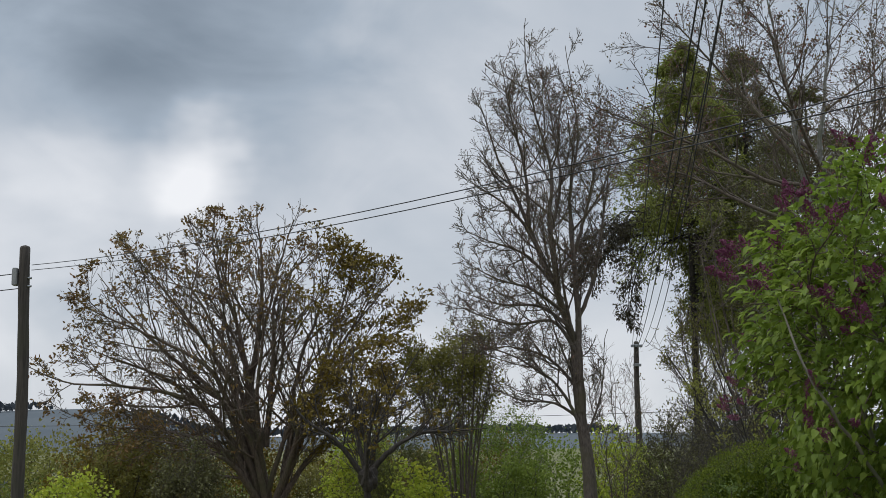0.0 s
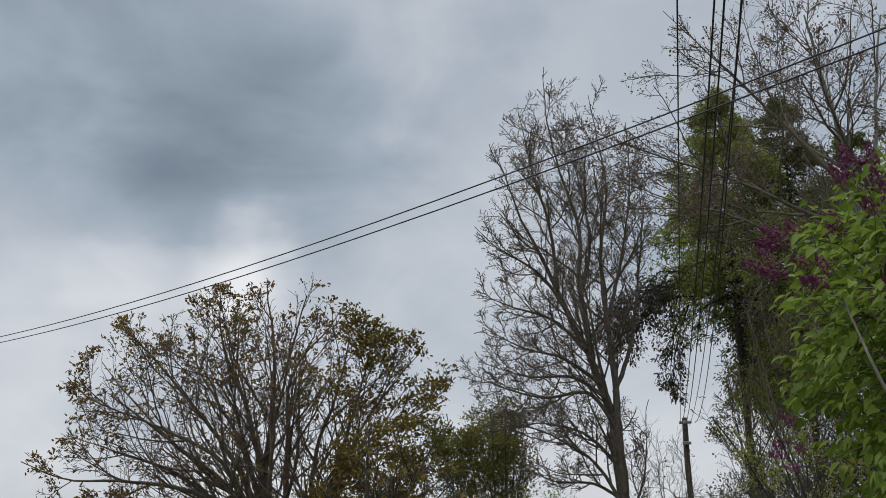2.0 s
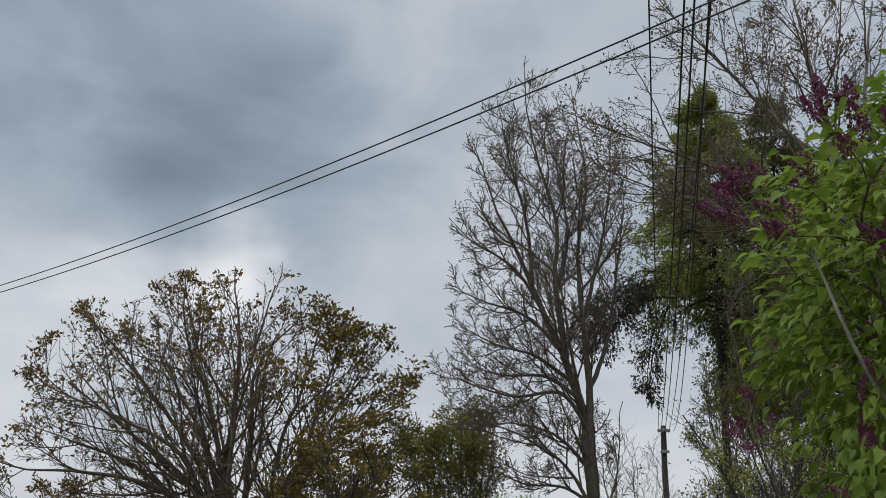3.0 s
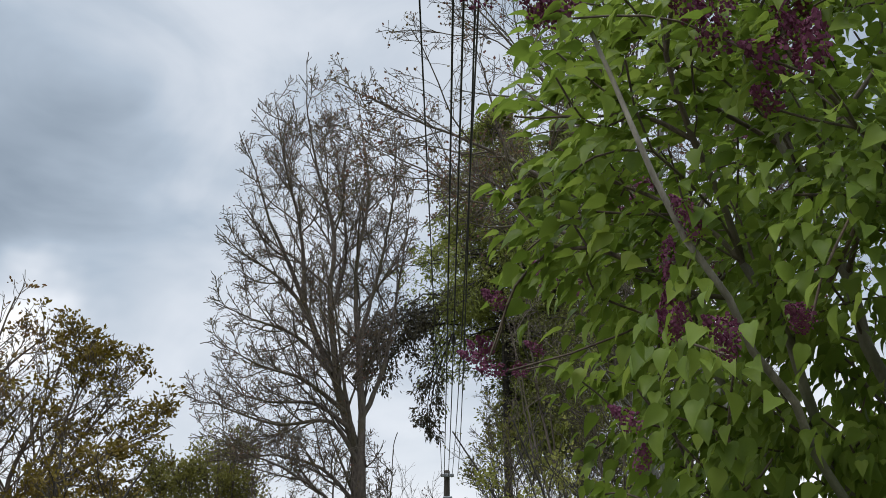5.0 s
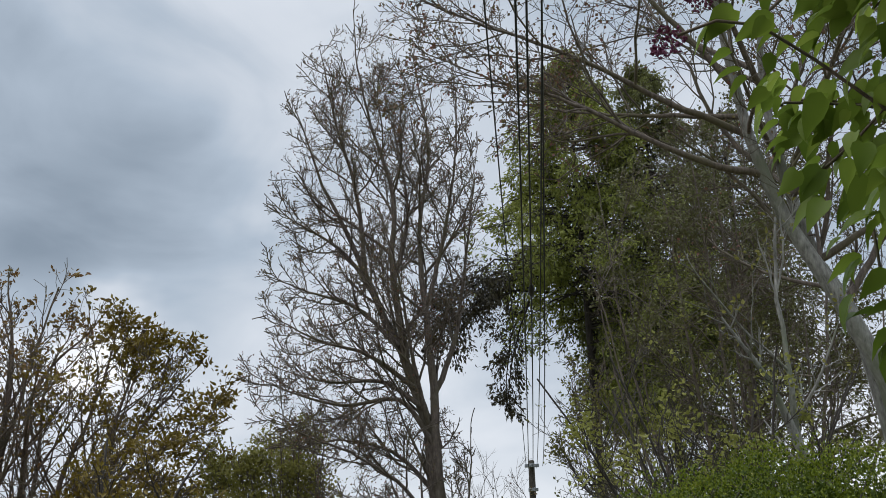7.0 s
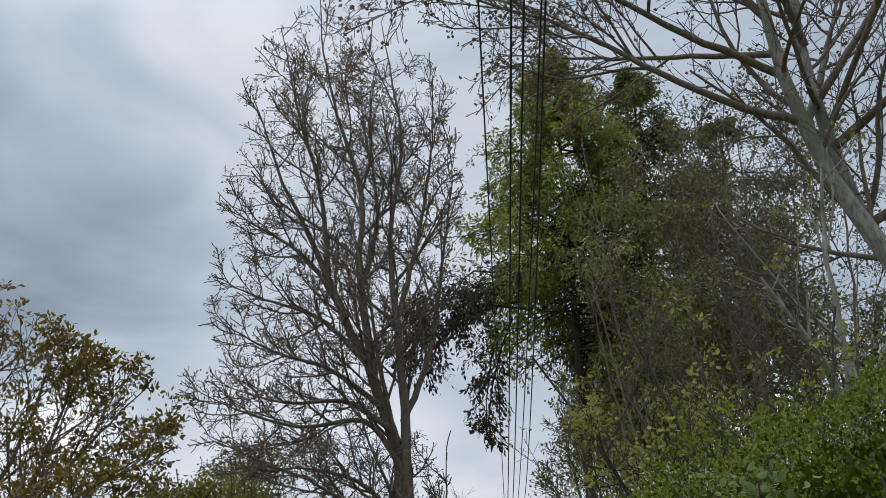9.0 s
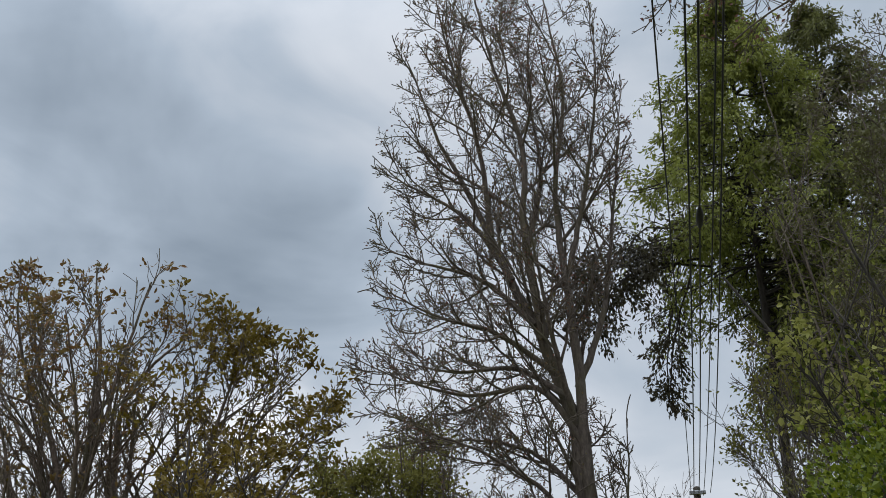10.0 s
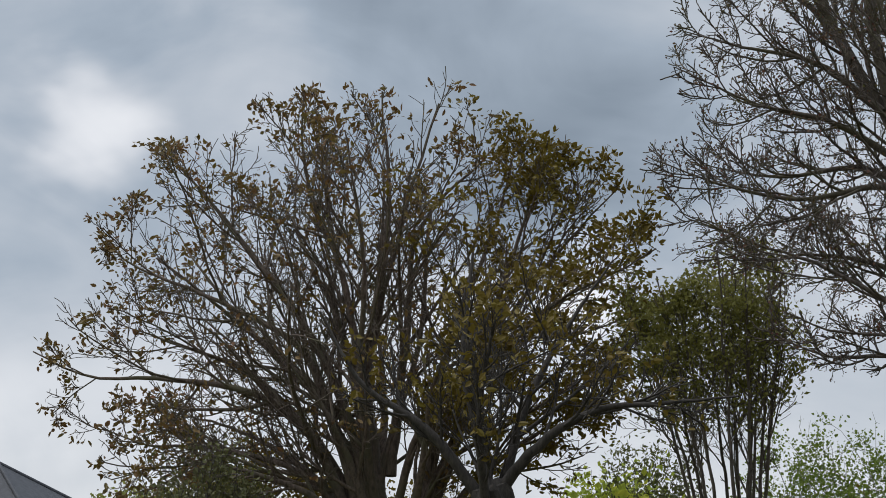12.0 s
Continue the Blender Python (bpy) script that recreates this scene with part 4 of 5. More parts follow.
C = (7.2, 19.2, float(ground_z(0, 19.2)))
c_shape = dome((6.4, 19.0, 5.6), (4.7, 3.1, 4.6), 0.0, -0.42, 0.12)
c_limbs = [
    (((7.2, 19.2, C[2]), (7.1, 19.1, 1.8), (6.75, 19, 3.2), (6.48, 19, 3.75), (6.25, 19, 4.25), (5.97, 19, 4.96), (5.75, 18.9, 5.8), (5.6, 18.8, 7.0), (5.3, 18.7, 8.6)), 0.19, 0.012),
    (((7.45, 19.5, C[2]), (7.0, 19.4, 3.0), (6.54, 19.3, 4.05), (6.27, 19.2, 4.95), (6.17, 19.2, 5.8), (6.25, 19.2, 6.9), (6.6, 19.3, 8.8)), 0.165, 0.012),
    (((5.97, 19, 4.95), (5.44, 18.9, 5.03), (4.79, 18.8, 5.28), (4.0, 18.7, 5.66), (3.28, 18.6, 5.85), (2.5, 18.6, 6.2)), 0.041, 0.005),
    (((5.85, 19, 5.4), (5.0, 18.9, 5.75), (4.1, 18.8, 6.2), (2.9, 18.7, 6.65), (2.05, 18.6, 7.0)), 0.039, 0.005),
    (((5.75, 18.9, 5.9), (5.2, 19.0, 6.7), (4.4, 19.2, 7.8), (3.4, 19.4, 9.1)), 0.039, 0.005),
    (((6.2, 19.2, 5.2), (6.9, 18.9, 6.3), (7.6, 18.7, 8.2)), 0.039, 0.005),
    (((6.7, 19.3, 3.6), (7.7, 19.4, 5.0), (8.7, 19.6, 6.8)), 0.044, 0.005),
    (((6.0, 19.1, 6.2), (5.3, 19.9, 7.2), (5.2, 20.5, 8.6)), 0.033, 0.005),
    (((5.8, 19.0, 5.6), (4.6, 19.8, 6.0), (3.7, 20.6, 6.5)), 0.033, 0.005),
    (((6.3, 19.2, 5.0), (6.6, 18.0, 6.2), (6.4, 17.2, 7.5)), 0.033, 0.005),
    (((6.0, 19, 4.9), (6.6, 19.6, 6.0), (7.3, 20.1, 7.6)), 0.045, 0.006),
    (((6.3, 19.2, 4.8), (7.1, 18.6, 5.4), (8.2, 18.2, 6.2)), 0.045, 0.006),
    (((6.2, 19.2, 5.8), (5.5, 18.4, 6.8), (5.0, 17.8, 8.0)), 0.04, 0.006),
    (((6.5, 19.3, 4.1), (7.4, 19.0, 4.6), (8.4, 18.8, 5.0)), 0.045, 0.006),
]
c_tree, ends, ways = ramified("sycamore_tree", C, "spreading bare tree with pale grey bark and opening buds", c_limbs, c_shape,
                              [dict(count=16, ratio=0.42, angle=42, k=7, curl=0.12, lift=0.04, tip=0.0058, first=0.3, cap=1.7), dict(count=8, ratio=0.45, angle=42, k=5, curl=0.15, lift=0.05, tip=0.0044),
                               dict(count=6, ratio=0.5, angle=45, k=2, curl=0.18, lift=0.06, tip=0.0034)], BARK_GREY, BARK_PALE, pale=2)
clothe(c_tree, ends, ways, LEAF_BUD, 0.04, 2, lambda q: chance(np.full(len(q), 0.5)), 0.7, 0.15, 0.4, 0.02, False)
s_tree, ends, ways = ramified("sycamore_sapling", (5.9, 18.4, float(ground_z(0, 18.4))), "slender pale-barked young tree beside the hedge",
                              [(((5.9, 18.4, float(ground_z(0, 18.4))), (5.85, 18.4, 0.5), (5.75, 18.4, 2.2), (5.72, 18.4, 3.5), (5.8, 18.4, 4.3)), 0.085, 0.012), (((5.78, 18.4, 2.0), (5.5, 18.3, 2.7), (5.1, 18.2, 3.3)), 0.05, 0.01)],
                              dome((5.6, 18.4, 3.4), (1.0, 0.9, 1.6), 0, -0.9), [dict(count=8, ratio=0.25, tip=0.006, first=0.5), dict(count=5, ratio=0.5, tip=0.004), dict(count=3, ratio=0.5, k=3, tip=0.0035)], BARK_PALE)
clothe(s_tree, ends, ways, LEAF_MOSS, 0.05, 3, lambda q: chance(np.full(len(q), 0.4)))


def conifer(name, place, label, height, low, radius, foliage, wood, boughs, lean=0.0, reaching=(), spray=0.086, hanging=None, clear=0.0):
    """A conifer: straight trunk, sagging boughs that turn up at their ends, flat side shoots, and hanging sprays on them."""
    base = np.array(place)
    root = thing(name, place, label, "conifer")
    trunk = np.linspace((0, 0, 0), (lean, 0, height), 16)
    piece("trunk", tube_mesh("trunk", trunk, np.linspace(0.13, 0.015, 16), 9), wood, root)
    k = RNG.uniform(0, 1, boughs) ** 1.1
    a = RNG.uniform(0, 6.283, boughs)
    ln = (radius * (1 - k) ** 0.62 + 0.12) * RNG.uniform(0.5, 1.2, boughs) * np.clip(0.6 + 2.5 * k, 0, 1)
    s = np.linspace(0, 1, 9)[None, :, None]
    z = low + (height - low) * k
    out = np.stack((np.where(z < clear, np.abs(np.cos(a)), np.cos(a)), np.sin(a), 0 * a), 1)[:, None]
    rise = RNG.uniform(-0.05, 0.35, boughs)[:, None]
    drop = rise * s[..., 0] - 0.75 * s[..., 0] ** 2 + 0.35 * s[..., 0] ** 3
    lines = out * s * ln[:, None, None] + np.stack((lean * (z / height)[:, None] + 0 * s[..., 0], 0 * drop, z[:, None] + drop * ln[:, None]), 2)
    lines = lines + RNG.normal(0, 0.025, lines.shape)
    for line in reaching:
        lines = np.concatenate((lines, bent(np.array(line) - base, 9)[None], bent(np.array(line) - base + RNG.normal(0, 0.12, (len(line), 3)), 9)[None]))
    radii = np.repeat(np.linspace(0.022, 0.006, 9)[None], len(lines), 0)
    v, f = bars(lines, radii, 5)
    piece("bough", mesh_of("bough", v, f, True), wood, root, kind="stuff")
    shoots, r = offshoots(lines, radii, None, 13, 0.30, 52, 5, 0.10, -0.10, first=0.18, tip=0.004, swing=12)
    v, f = bars(shoots, r, 3)
    piece("shoot", mesh_of("shoot", v, f, True), wood, root, kind="stuff")
    fine, r = offshoots(shoots, r, None, 7, 0.42, 45, 3, 0.12, -0.12, first=0.1, tip=0.003, least=0.03)
    spots = np.concatenate((fine[:, 1:].reshape(-1, 3), shoots[:, 1:].reshape(-1, 3)))
    ways = np.concatenate((np.diff(fine, axis=1).reshape(-1, 3), np.diff(shoots, axis=1).reshape(-1, 3)))
    ways = unit(ways)
    keep = chance(np.clip(0.55 + 0.38 * patches(spots, 0.8, place[0]), 0.1, 1))
    far = np.zeros(len(spots), bool) if hanging is None else (spots[:, 0] < -1.45 - 0.2 * np.sin(5 * spots[:, 1])) & (spots[:, 2] < 6.9 - base[2])
    for pick, mat, name in ((keep & ~far, foliage, "foliage"), (far, hanging, "hanging_foliage")):
        if pick.any():
            v, f = leaves(np.repeat(spots[pick], 2, 0) + RNG.normal(0, 0.04, (2 * pick.sum(), 3)), np.repeat(ways[pick], 2, 0), spray, 0.45, 0.2, 0.3, 0.35)
            piece(name, mesh_of(name, v, f), mat, root, kind="stuff")
    return root


F_Z = float(ground_z(0, 29))
conifer("cypress_tree", (6.1, 29.2, F_Z), "tall conifer with drooping fresh green sprays", 11.3 - F_Z, 4.2 - F_Z, 2.75, LEAF_CYPRESS, BARK_DARK, 230, clear=6.5 - F_Z, hanging=LEAF_WITHERED, reaching=(
    ((5.6, 29.0, 7.0), (4.6, 28.6, 6.8), (3.9, 28.2, 6.4), (3.2, 27.9, 5.8)), ((5.2, 29.0, 6.6), (4.4, 28.6, 6.3), (3.7, 28.2, 5.7), (3.3, 28.0, 5.2)), ((5.4, 29.0, 6.8), (4.3, 28.5, 6.5), (3.5, 28.1, 6.0), (3.1, 27.8, 5.4)),
    ((5.0, 29.0, 6.3), (4.75, 29.0, 5.7), (4.55, 29.0, 4.9), (4.45, 29.0, 4.3))))
conifer("cypress_tree", (7.7, 29.8, F_Z), "tall conifer with dark green sprays", 11.3 - F_Z, 5.4 - F_Z, 2.6, LEAF_CONIFER, BARK_DARK, 140)
conifer("cypress_tree", (9.4, 30.2, F_Z), "tall conifer with dark green sprays", 10.6 - F_Z, 4.8 - F_Z, 2.6, LEAF_CONIFER, BARK_DARK, 90)

G = (7.3, 24.5, float(ground_z(0, 24.5)))
g_shape = column(((0.6, 6.6, 8.6), (2.0, 6.4, 9.6), (3.5, 6.0, 10.2), (4.6, 5.1, 10.2), (5.2, 4.9, 10.2), (6.5, 5.0, 9.8), (7.3, 5.4, 9.2), (7.9, 6.0, 8.4), (8.3, 6.6, 7.8)), 24.5, 0.7, 0.14)
g_limbs = []
for k in range(15):
    x = 5.2 + 4.6 * ((k * 0.618) % 1.0)
    y = 24.5 + RNG.uniform(-1.3, 1.3)
    top = RNG.uniform(4.5, 7.9)
    g_limbs.append((((7.3, 24.5, -0.4 + 0.06 * k), (7.3 + 0.35 * (x - 7.3), 24.5 + 0.4 * (y - 24.5), 1.3), (7.3 + 0.75 * (x - 7.3), y, 0.5 * top), (x, y, top)), 0.042, 0.007))
g_limbs.insert(0, (((7.3, 24.5, G[2]), (7.35, 24.5, -0.6), (7.3, 24.5, 1.0), (7.4, 24.5, 3.4), (7.2, 24.4, 6.8)), 0.14, 0.012))
g_tree, ends, ways = ramified("hawthorn_tree", G, "dense twiggy tree with brownish opening leaves", g_limbs, g_shape,
                              [dict(count=11, ratio=0.38, angle=50, k=6, curl=0.14, lift=0.0, tip=0.006, first=0.2), dict(count=9, ratio=0.45, angle=50, k=4, curl=0.2, lift=0.0, tip=0.0048), dict(count=6, ratio=0.5, angle=48, k=3, curl=0.22, lift=0.0, tip=0.0038)], BARK_GREY)
clothe(g_tree, ends, ways, LEAF_BROWN, 0.055, 8, lambda q: chance(np.clip(0.38 + 0.9 * patches(q, 1.5, 5.0), 0.03, 0.9)), 1.0, 0.3, 0.32, 0.06, False)

E_BASE = (5.0, 18.6, float(ground_z(0, 18.6)))
e_limbs = [(((5.1 + 0.2 * math.cos(k), 18.6 + 0.2 * math.sin(k), E_BASE[2]), (5.1 + 0.5 * math.cos(k), 18.6 + 0.4 * math.sin(k), 0.4), (5.0 + 0.95 * math.cos(k), 18.6 + 0.8 * math.sin(k), 1.9), (4.95 + 1.5 * math.cos(k), 18.6 + 1.0 * math.sin(k), 2.9)), 0.035, 0.008) for k in range(7)]
e_tree, ends, ways = ramified("elder_shrub", E_BASE, "shrub with yellow-green young leaf clumps over dark twigs", e_limbs, dome((5.0, 18.6, 1.6), (1.75, 1.4, 1.75), 0, -0.6, 0.25),
                              [dict(count=11, ratio=0.36, tip=0.005), dict(count=7, ratio=0.45, tip=0.004), dict(count=5, ratio=0.5, k=3, tip=0.0033)], BARK_DARK, category="shrub")
clothe(e_tree, ends, ways, LEAF_SPRING, 0.044, 13, lambda q: chance(np.clip((q[:, 2] - 0.9) * 0.3, 0.05, 0.55) * np.clip(0.45 + 1.3 * patches(q, 0.95, 6.0), 0.02, 1)), 1.0, 0.4, 0.34, 0.045)
H_BASE = (6.2, 26.6, float(ground_z(0, 26.6)))
h_limbs = [(((6.2 + 0.3 * math.cos(k), 26.6 + 0.3 * math.sin(k), H_BASE[2]), (6.1 + 0.7 * math.cos(k * 2.1), 26.6 + 0.6 * math.sin(k), 1.6), (6.0 + 1.2 * math.cos(k * 2.1), 26.6 + 0.9 * math.sin(k), 4.0)), 0.03, 0.006) for k in range(8)]
h_tree, ends, ways = ramified("willow_tree", H_BASE, "twiggy grey-green young tree below the conifers", h_limbs, dome((6.0, 26.6, 2.9), (1.9, 1.4, 3.2), 0, -0.9, 0.2),
                              [dict(count=14, ratio=0.3, angle=40, k=6, tip=0.0055), dict(count=8, ratio=0.45, tip=0.0045), dict(count=5, ratio=0.5, k=2, tip=0.0038)], BARK_GREY)
clothe(h_tree, ends, ways, LEAF_MOSS, 0.055, 4, lambda q: chance(np.clip(0.35 + 0.6 * patches(q, 1.2, 7.0), 0.03, 0.8)), 0.9, 0.2, 0.32, 0.04, False)
bush("yew_shrub", (4.7, 21.2, 0.2), (0.85, 0.9, 2.0), "olive-brown evergreen shrub beside the tall tree", BARK_DARK, LEAF_BROWN, 9000, 0.04, 4, 500, ragged=0.35, leaf_width=0.25, twigs=1500)
bush("bare_shrub", (4.7, 33.0, 2.0), (1.0, 0.9, 2.4), "thin bare twiggy shrub against the sky", BARK_GREY, LEAF_BUD, 500, 0.05, 8, 260, ragged=0.3, twigs=700)
bush("green_shrub", (-12.2, 36, 0.2), (1.7, 1.5, 2.0), "rounded green tree by the far field", BARK_DARK, LEAF_SPRING, 7000, 0.09)
bush("laurel_shrub", (-7.1, 24, -0.1), (0.95, 0.9, 1.15), "bright yellow-green clipped shrub below the pole", BARK_DARK, LEAF_YELLOW, 5000, 0.085)
bush("olive_shrub", (-8.2, 33, 0.6), (2.3, 1.4, 1.9), "brownish-olive shrub under the maple", BARK_DARK, LEAF_OLIVE, 11000, 0.09)
bush("yellow_shrub", (-2.3, 36, 0.5), (1.4, 1.2, 1.7), "yellow-green shrub behind the trunks", BARK_DARK, LEAF_YELLOW, 6500, 0.09)
bush("yellow_shrub", (-0.5, 27.2, -0.3), (0.9, 0.8, 1.5), "bright green shrub at the lane's edge", BARK_DARK, LEAF_YELLOW, 5000, 0.085)
bush("green_shrub", (2.0, 34, 0.0), (1.1, 1.0, 1.4), "dark green shrub beyond the tall tree", BARK_DARK, LEAF_GREEN, 5000, 0.085)
bush("yellow_shrub", (5.4, 38, 0.4), (1.2, 1.1, 1.8), "yellow-green shrub beyond the tall tree", BARK_DARK, LEAF_YELLOW, 5000, 0.09)
bush("olive_shrub", (-8.2, 32, 0.6), (1.1, 1.0, 1.5), "olive-green shrub under the maple", BARK_DARK, LEAF_MOSS, 9000, 0.07)
bush("yew_shrub", (-1.3, 33.5, 0.7), (1.35, 1.2, 1.65), "dark green conifer shrub under the maple", BARK_DARK, LEAF_CONIFER, 9000, 0.09, leaf_width=0.2)
bush("olive_shrub", (-5.55, 27.0, 0.4), (0.85, 0.8, 1.3), "dark olive-brown shrub under the maple", BARK_DARK, LEAF_BROWN, 9000, 0.06, twigs=500)
bush("olive_shrub", (5.2, 22.6, 0.5), (1.15, 1.1, 2.1), "tall olive-brown shrub below the conifers", BARK_DARK, LEAF_BROWN, 7000, 0.055, 6, 700, ragged=0.3, leaf_width=0.3, twigs=1300)
bush("olive_shrub", (6.9, 25.4, 1.6), (1.25, 1.0, 2.9), "tall olive-brown shrub below the conifers", BARK_DARK, LEAF_BROWN, 9000, 0.055, 6, 700, ragged=0.35, leaf_width=0.3, twigs=1800)
bush("olive_shrub", (4.6, 24.2, 0.3), (1.05, 1.0, 2.1), "olive-brown shrub beside the tall tree", BARK_DARK, LEAF_BROWN, 14000, 0.055, 5, 600, ragged=0.35, leaf_width=0.3, twigs=1200)
bush("birch_tree", (1.5, 36.5, 0.8), (1.9, 1.4, 2.2), "light green young tree beyond the lane", BARK_PALE, LEAF_GREEN, 17000, 0.06, twigs=500)


for x, y, top, rx, mat in ((-6.0, 37.0, 2.0, 1.9, LEAF_OLIVE), (-3.9, 38.5, 1.6, 1.7, LEAF_MOSS), (-10.6, 38.0, 1.7, 1.8, LEAF_BROWN), (0.2, 38.0, 1.7, 1.6, LEAF_MOSS)):
    bush("scrub_shrub", (x, y, top - 2.0), (rx, 1.3, 2.0), "olive-brown scrub shrub behind the trunks", BARK_DARK, mat, 9000, 0.085, 5, 300, step=0.22, group="scrub behind the trees", twigs=600)

# ---- hedgerow behind the trees ----
for k in range(17):
    x = -17.0 + 2.1 * k + RNG.uniform(-0.4, 0.4)
    y = 43 + RNG.uniform(-3, 4)
    mat = (LEAF_OLIVE, LEAF_MOSS, LEAF_OLIVE, LEAF_GREEN)[int(RNG.integers(0, 4))]
    top = RNG.uniform(1.2, 2.2)
    bush("hedgerow_shrub", (x, y, top - 2.0), (1.7, 1.4, 2.0), "olive-green shrub in the far hedgerow", BARK_DARK, mat, 3200, 0.12, 4, 220, step=0.3, group="far hedgerow")


# ---- clipped hedge ----
def make_hedge():
    c, r = np.array((4.25, 14.6, 0.1)), np.array((1.72, 2.35, 1.52))
    gz = float(ground_z(0, c[1]))
    base = np.array((c[0], c[1], gz))
    root = thing("hedge", base, "rounded clipped bright green hedge beside the lane", "hedge")
    lines = [[(c[0] + dx, c[1] + dy, gz), (c[0] + 1.3 * dx, c[1] + 1.3 * dy, 0.0)] for dx in (-0.8, 0, 0.8) for dy in (-1.2, 0, 1.2)]
    goals = goals_in(700, dome(c, r * 0.95, 0.6, -0.6, 0.05), c - r, c + r)
    nodes, parent, limb = grow(lines, goals, 0.16, jitter=0.02)
    rad, kids = thicken(nodes, parent, 0.004, 2.3, 0.05)
    parts, way = wood_meshes(nodes, parent, rad, limb, 0.015)
    add_wood([("stem" if k != "fine_branch" else k, v, f) for k, v, f in parts], base, BARK_DARK, root)
    n = 95000
    d = unit(RNG.normal(0, 1, (n, 3)))
    d = d[(d[:, 2] > -0.65)]
    a = np.arctan2(d[:, 1], d[:, 0])
    lump = 1 + 0.035 * np.sin(7 * a + 5 * d[:, 2]) + 0.035 * np.sin(17 * a + 3 * d[:, 2]) * np.cos(15 * d[:, 2]) + 0.02 * np.sin(41 * a) * np.sin(37 * d[:, 2])
    k = RNG.uniform(0.84, 1.0, len(d)) + (RNG.uniform(0, 1, len(d)) > 0.97) * RNG.uniform(0, 0.09, len(d))
    inner = unit(RNG.normal(0, 1, (16000, 3)))
    inner = c + inner[inner[:, 2] > -0.5] * r * 0.83 * RNG.uniform(0.9, 1.0, (16000, 1))[:(inner[:, 2] > -0.5).sum()]
    v, f = leaves(inner, inner - c, 0.09, 0.9, 0.5, 0.2, 0.0)
    piece("inner_foliage", mesh_of("inner_foliage", v - base, f), LEAF_HEDGE, root, kind="stuff")
    spots = c + d * r * (lump * k)[:, None]
    v, f = leaves(spots, d * 0.8 + (0, 0, 0.3), 0.0175, 0.9, 0.46, 0.3, 0.0)
    piece("foliage", mesh_of("foliage", v - base, f), LEAF_HEDGE, root, kind="stuff")
    # fresh tips on the upper outside only; the light on them is in their colour
    fresh = spots[(d[:, 2] > 0.1) & (k > 0.955)]
    fresh = np.repeat(fresh, 3, 0) + RNG.normal(0, 0.01, (3 * len(fresh), 3))
    v, f = leaves(fresh, (fresh - c) / r + (0, 0, 0.4), 0.0155, 0.6, 0.42, 0.3, 0.0)
    piece("lit_new_growth", mesh_of("lit_new_growth", v - base, f), LEAF_HEDGE_LIT_TIP, root, "yellow-green fresh shoot tips, light from above painted into their colour", kind="stuff")


make_hedge()


def make_climber():
    """A sprig of pale leaves that hangs out of the hedge."""
    c = np.array((3.12, 13.38, 1.07))
    root = thing("pale_leaved_climber", (3.2, 13.6, float(ground_z(0, 13.6))), "pale green climber sprig against the hedge", "climber")
    base = np.array(root.location)
    stem = np.linspace((3.2, 13.6, base[2]), c, 12) + RNG.normal(0, 0.012, (12, 3))
    piece("stem", tube_mesh("stem", stem - base, np.linspace(0.007, 0.003, 12), 6), BARK_DARK, root)
    n = 64
    spots = c + RNG.normal(0, 1, (n, 3)) * (0.07, 0.05, 0.03)
    v, f = leaves(spots, RNG.normal(0, 0.6, (n, 3)) + (0, -0.3, 0.4), 0.031, 0.4, 0.36, 0.25, 0.2, True)
    piece("foliage", mesh_of("foliage", v - base, f), LEAF_PALE, root, kind="stuff")


make_climber()


# ---- lilac ----
LEAF_OUTLINE = ((0.0, 0.0, 0.0), (0.30, 0.0, -0.01), (0.65, 0.0, -0.08), (1.02, 0.0, -0.26), (-0.05, 0.16, 0.06), (0.10, 0.31, 0.13), (0.32, 0.36, 0.13), (0.64, 0.22, 0.02))


def leaf_template():
    """A heart-shaped leaf with a sunken midrib and a drooping tip: length along y, width along x."""
    ribs = [(0.0, u, z) for u, w, z in LEAF_OUTLINE[:4]]
    right = [(w, u, z) for u, w, z in LEAF_OUTLINE[4:]]
    left = [(-w, u, z) for u, w, z in LEAF_OUTLINE[4:]]
    f = []
    for o, turn in ((4, 1), (8, -1)):
        for t in ((0, o, o + 1), (0, o + 1, 1), (1, o + 1, o + 2), (1, o + 2, 2), (2, o + 2, o + 3), (2, o + 3, 3)):
            f.append(t[::turn])
    return np.array(ribs + right + left), np.array(f)


def leaf_frames(ways, n):
    d = unit(ways)
    up = unit(np.array((0, 0, 1.0)) + RNG.normal(0, 0.35, (n, 3)))
    side = unit(np.cross(d, up))
    return side, d, np.cross(side, d)


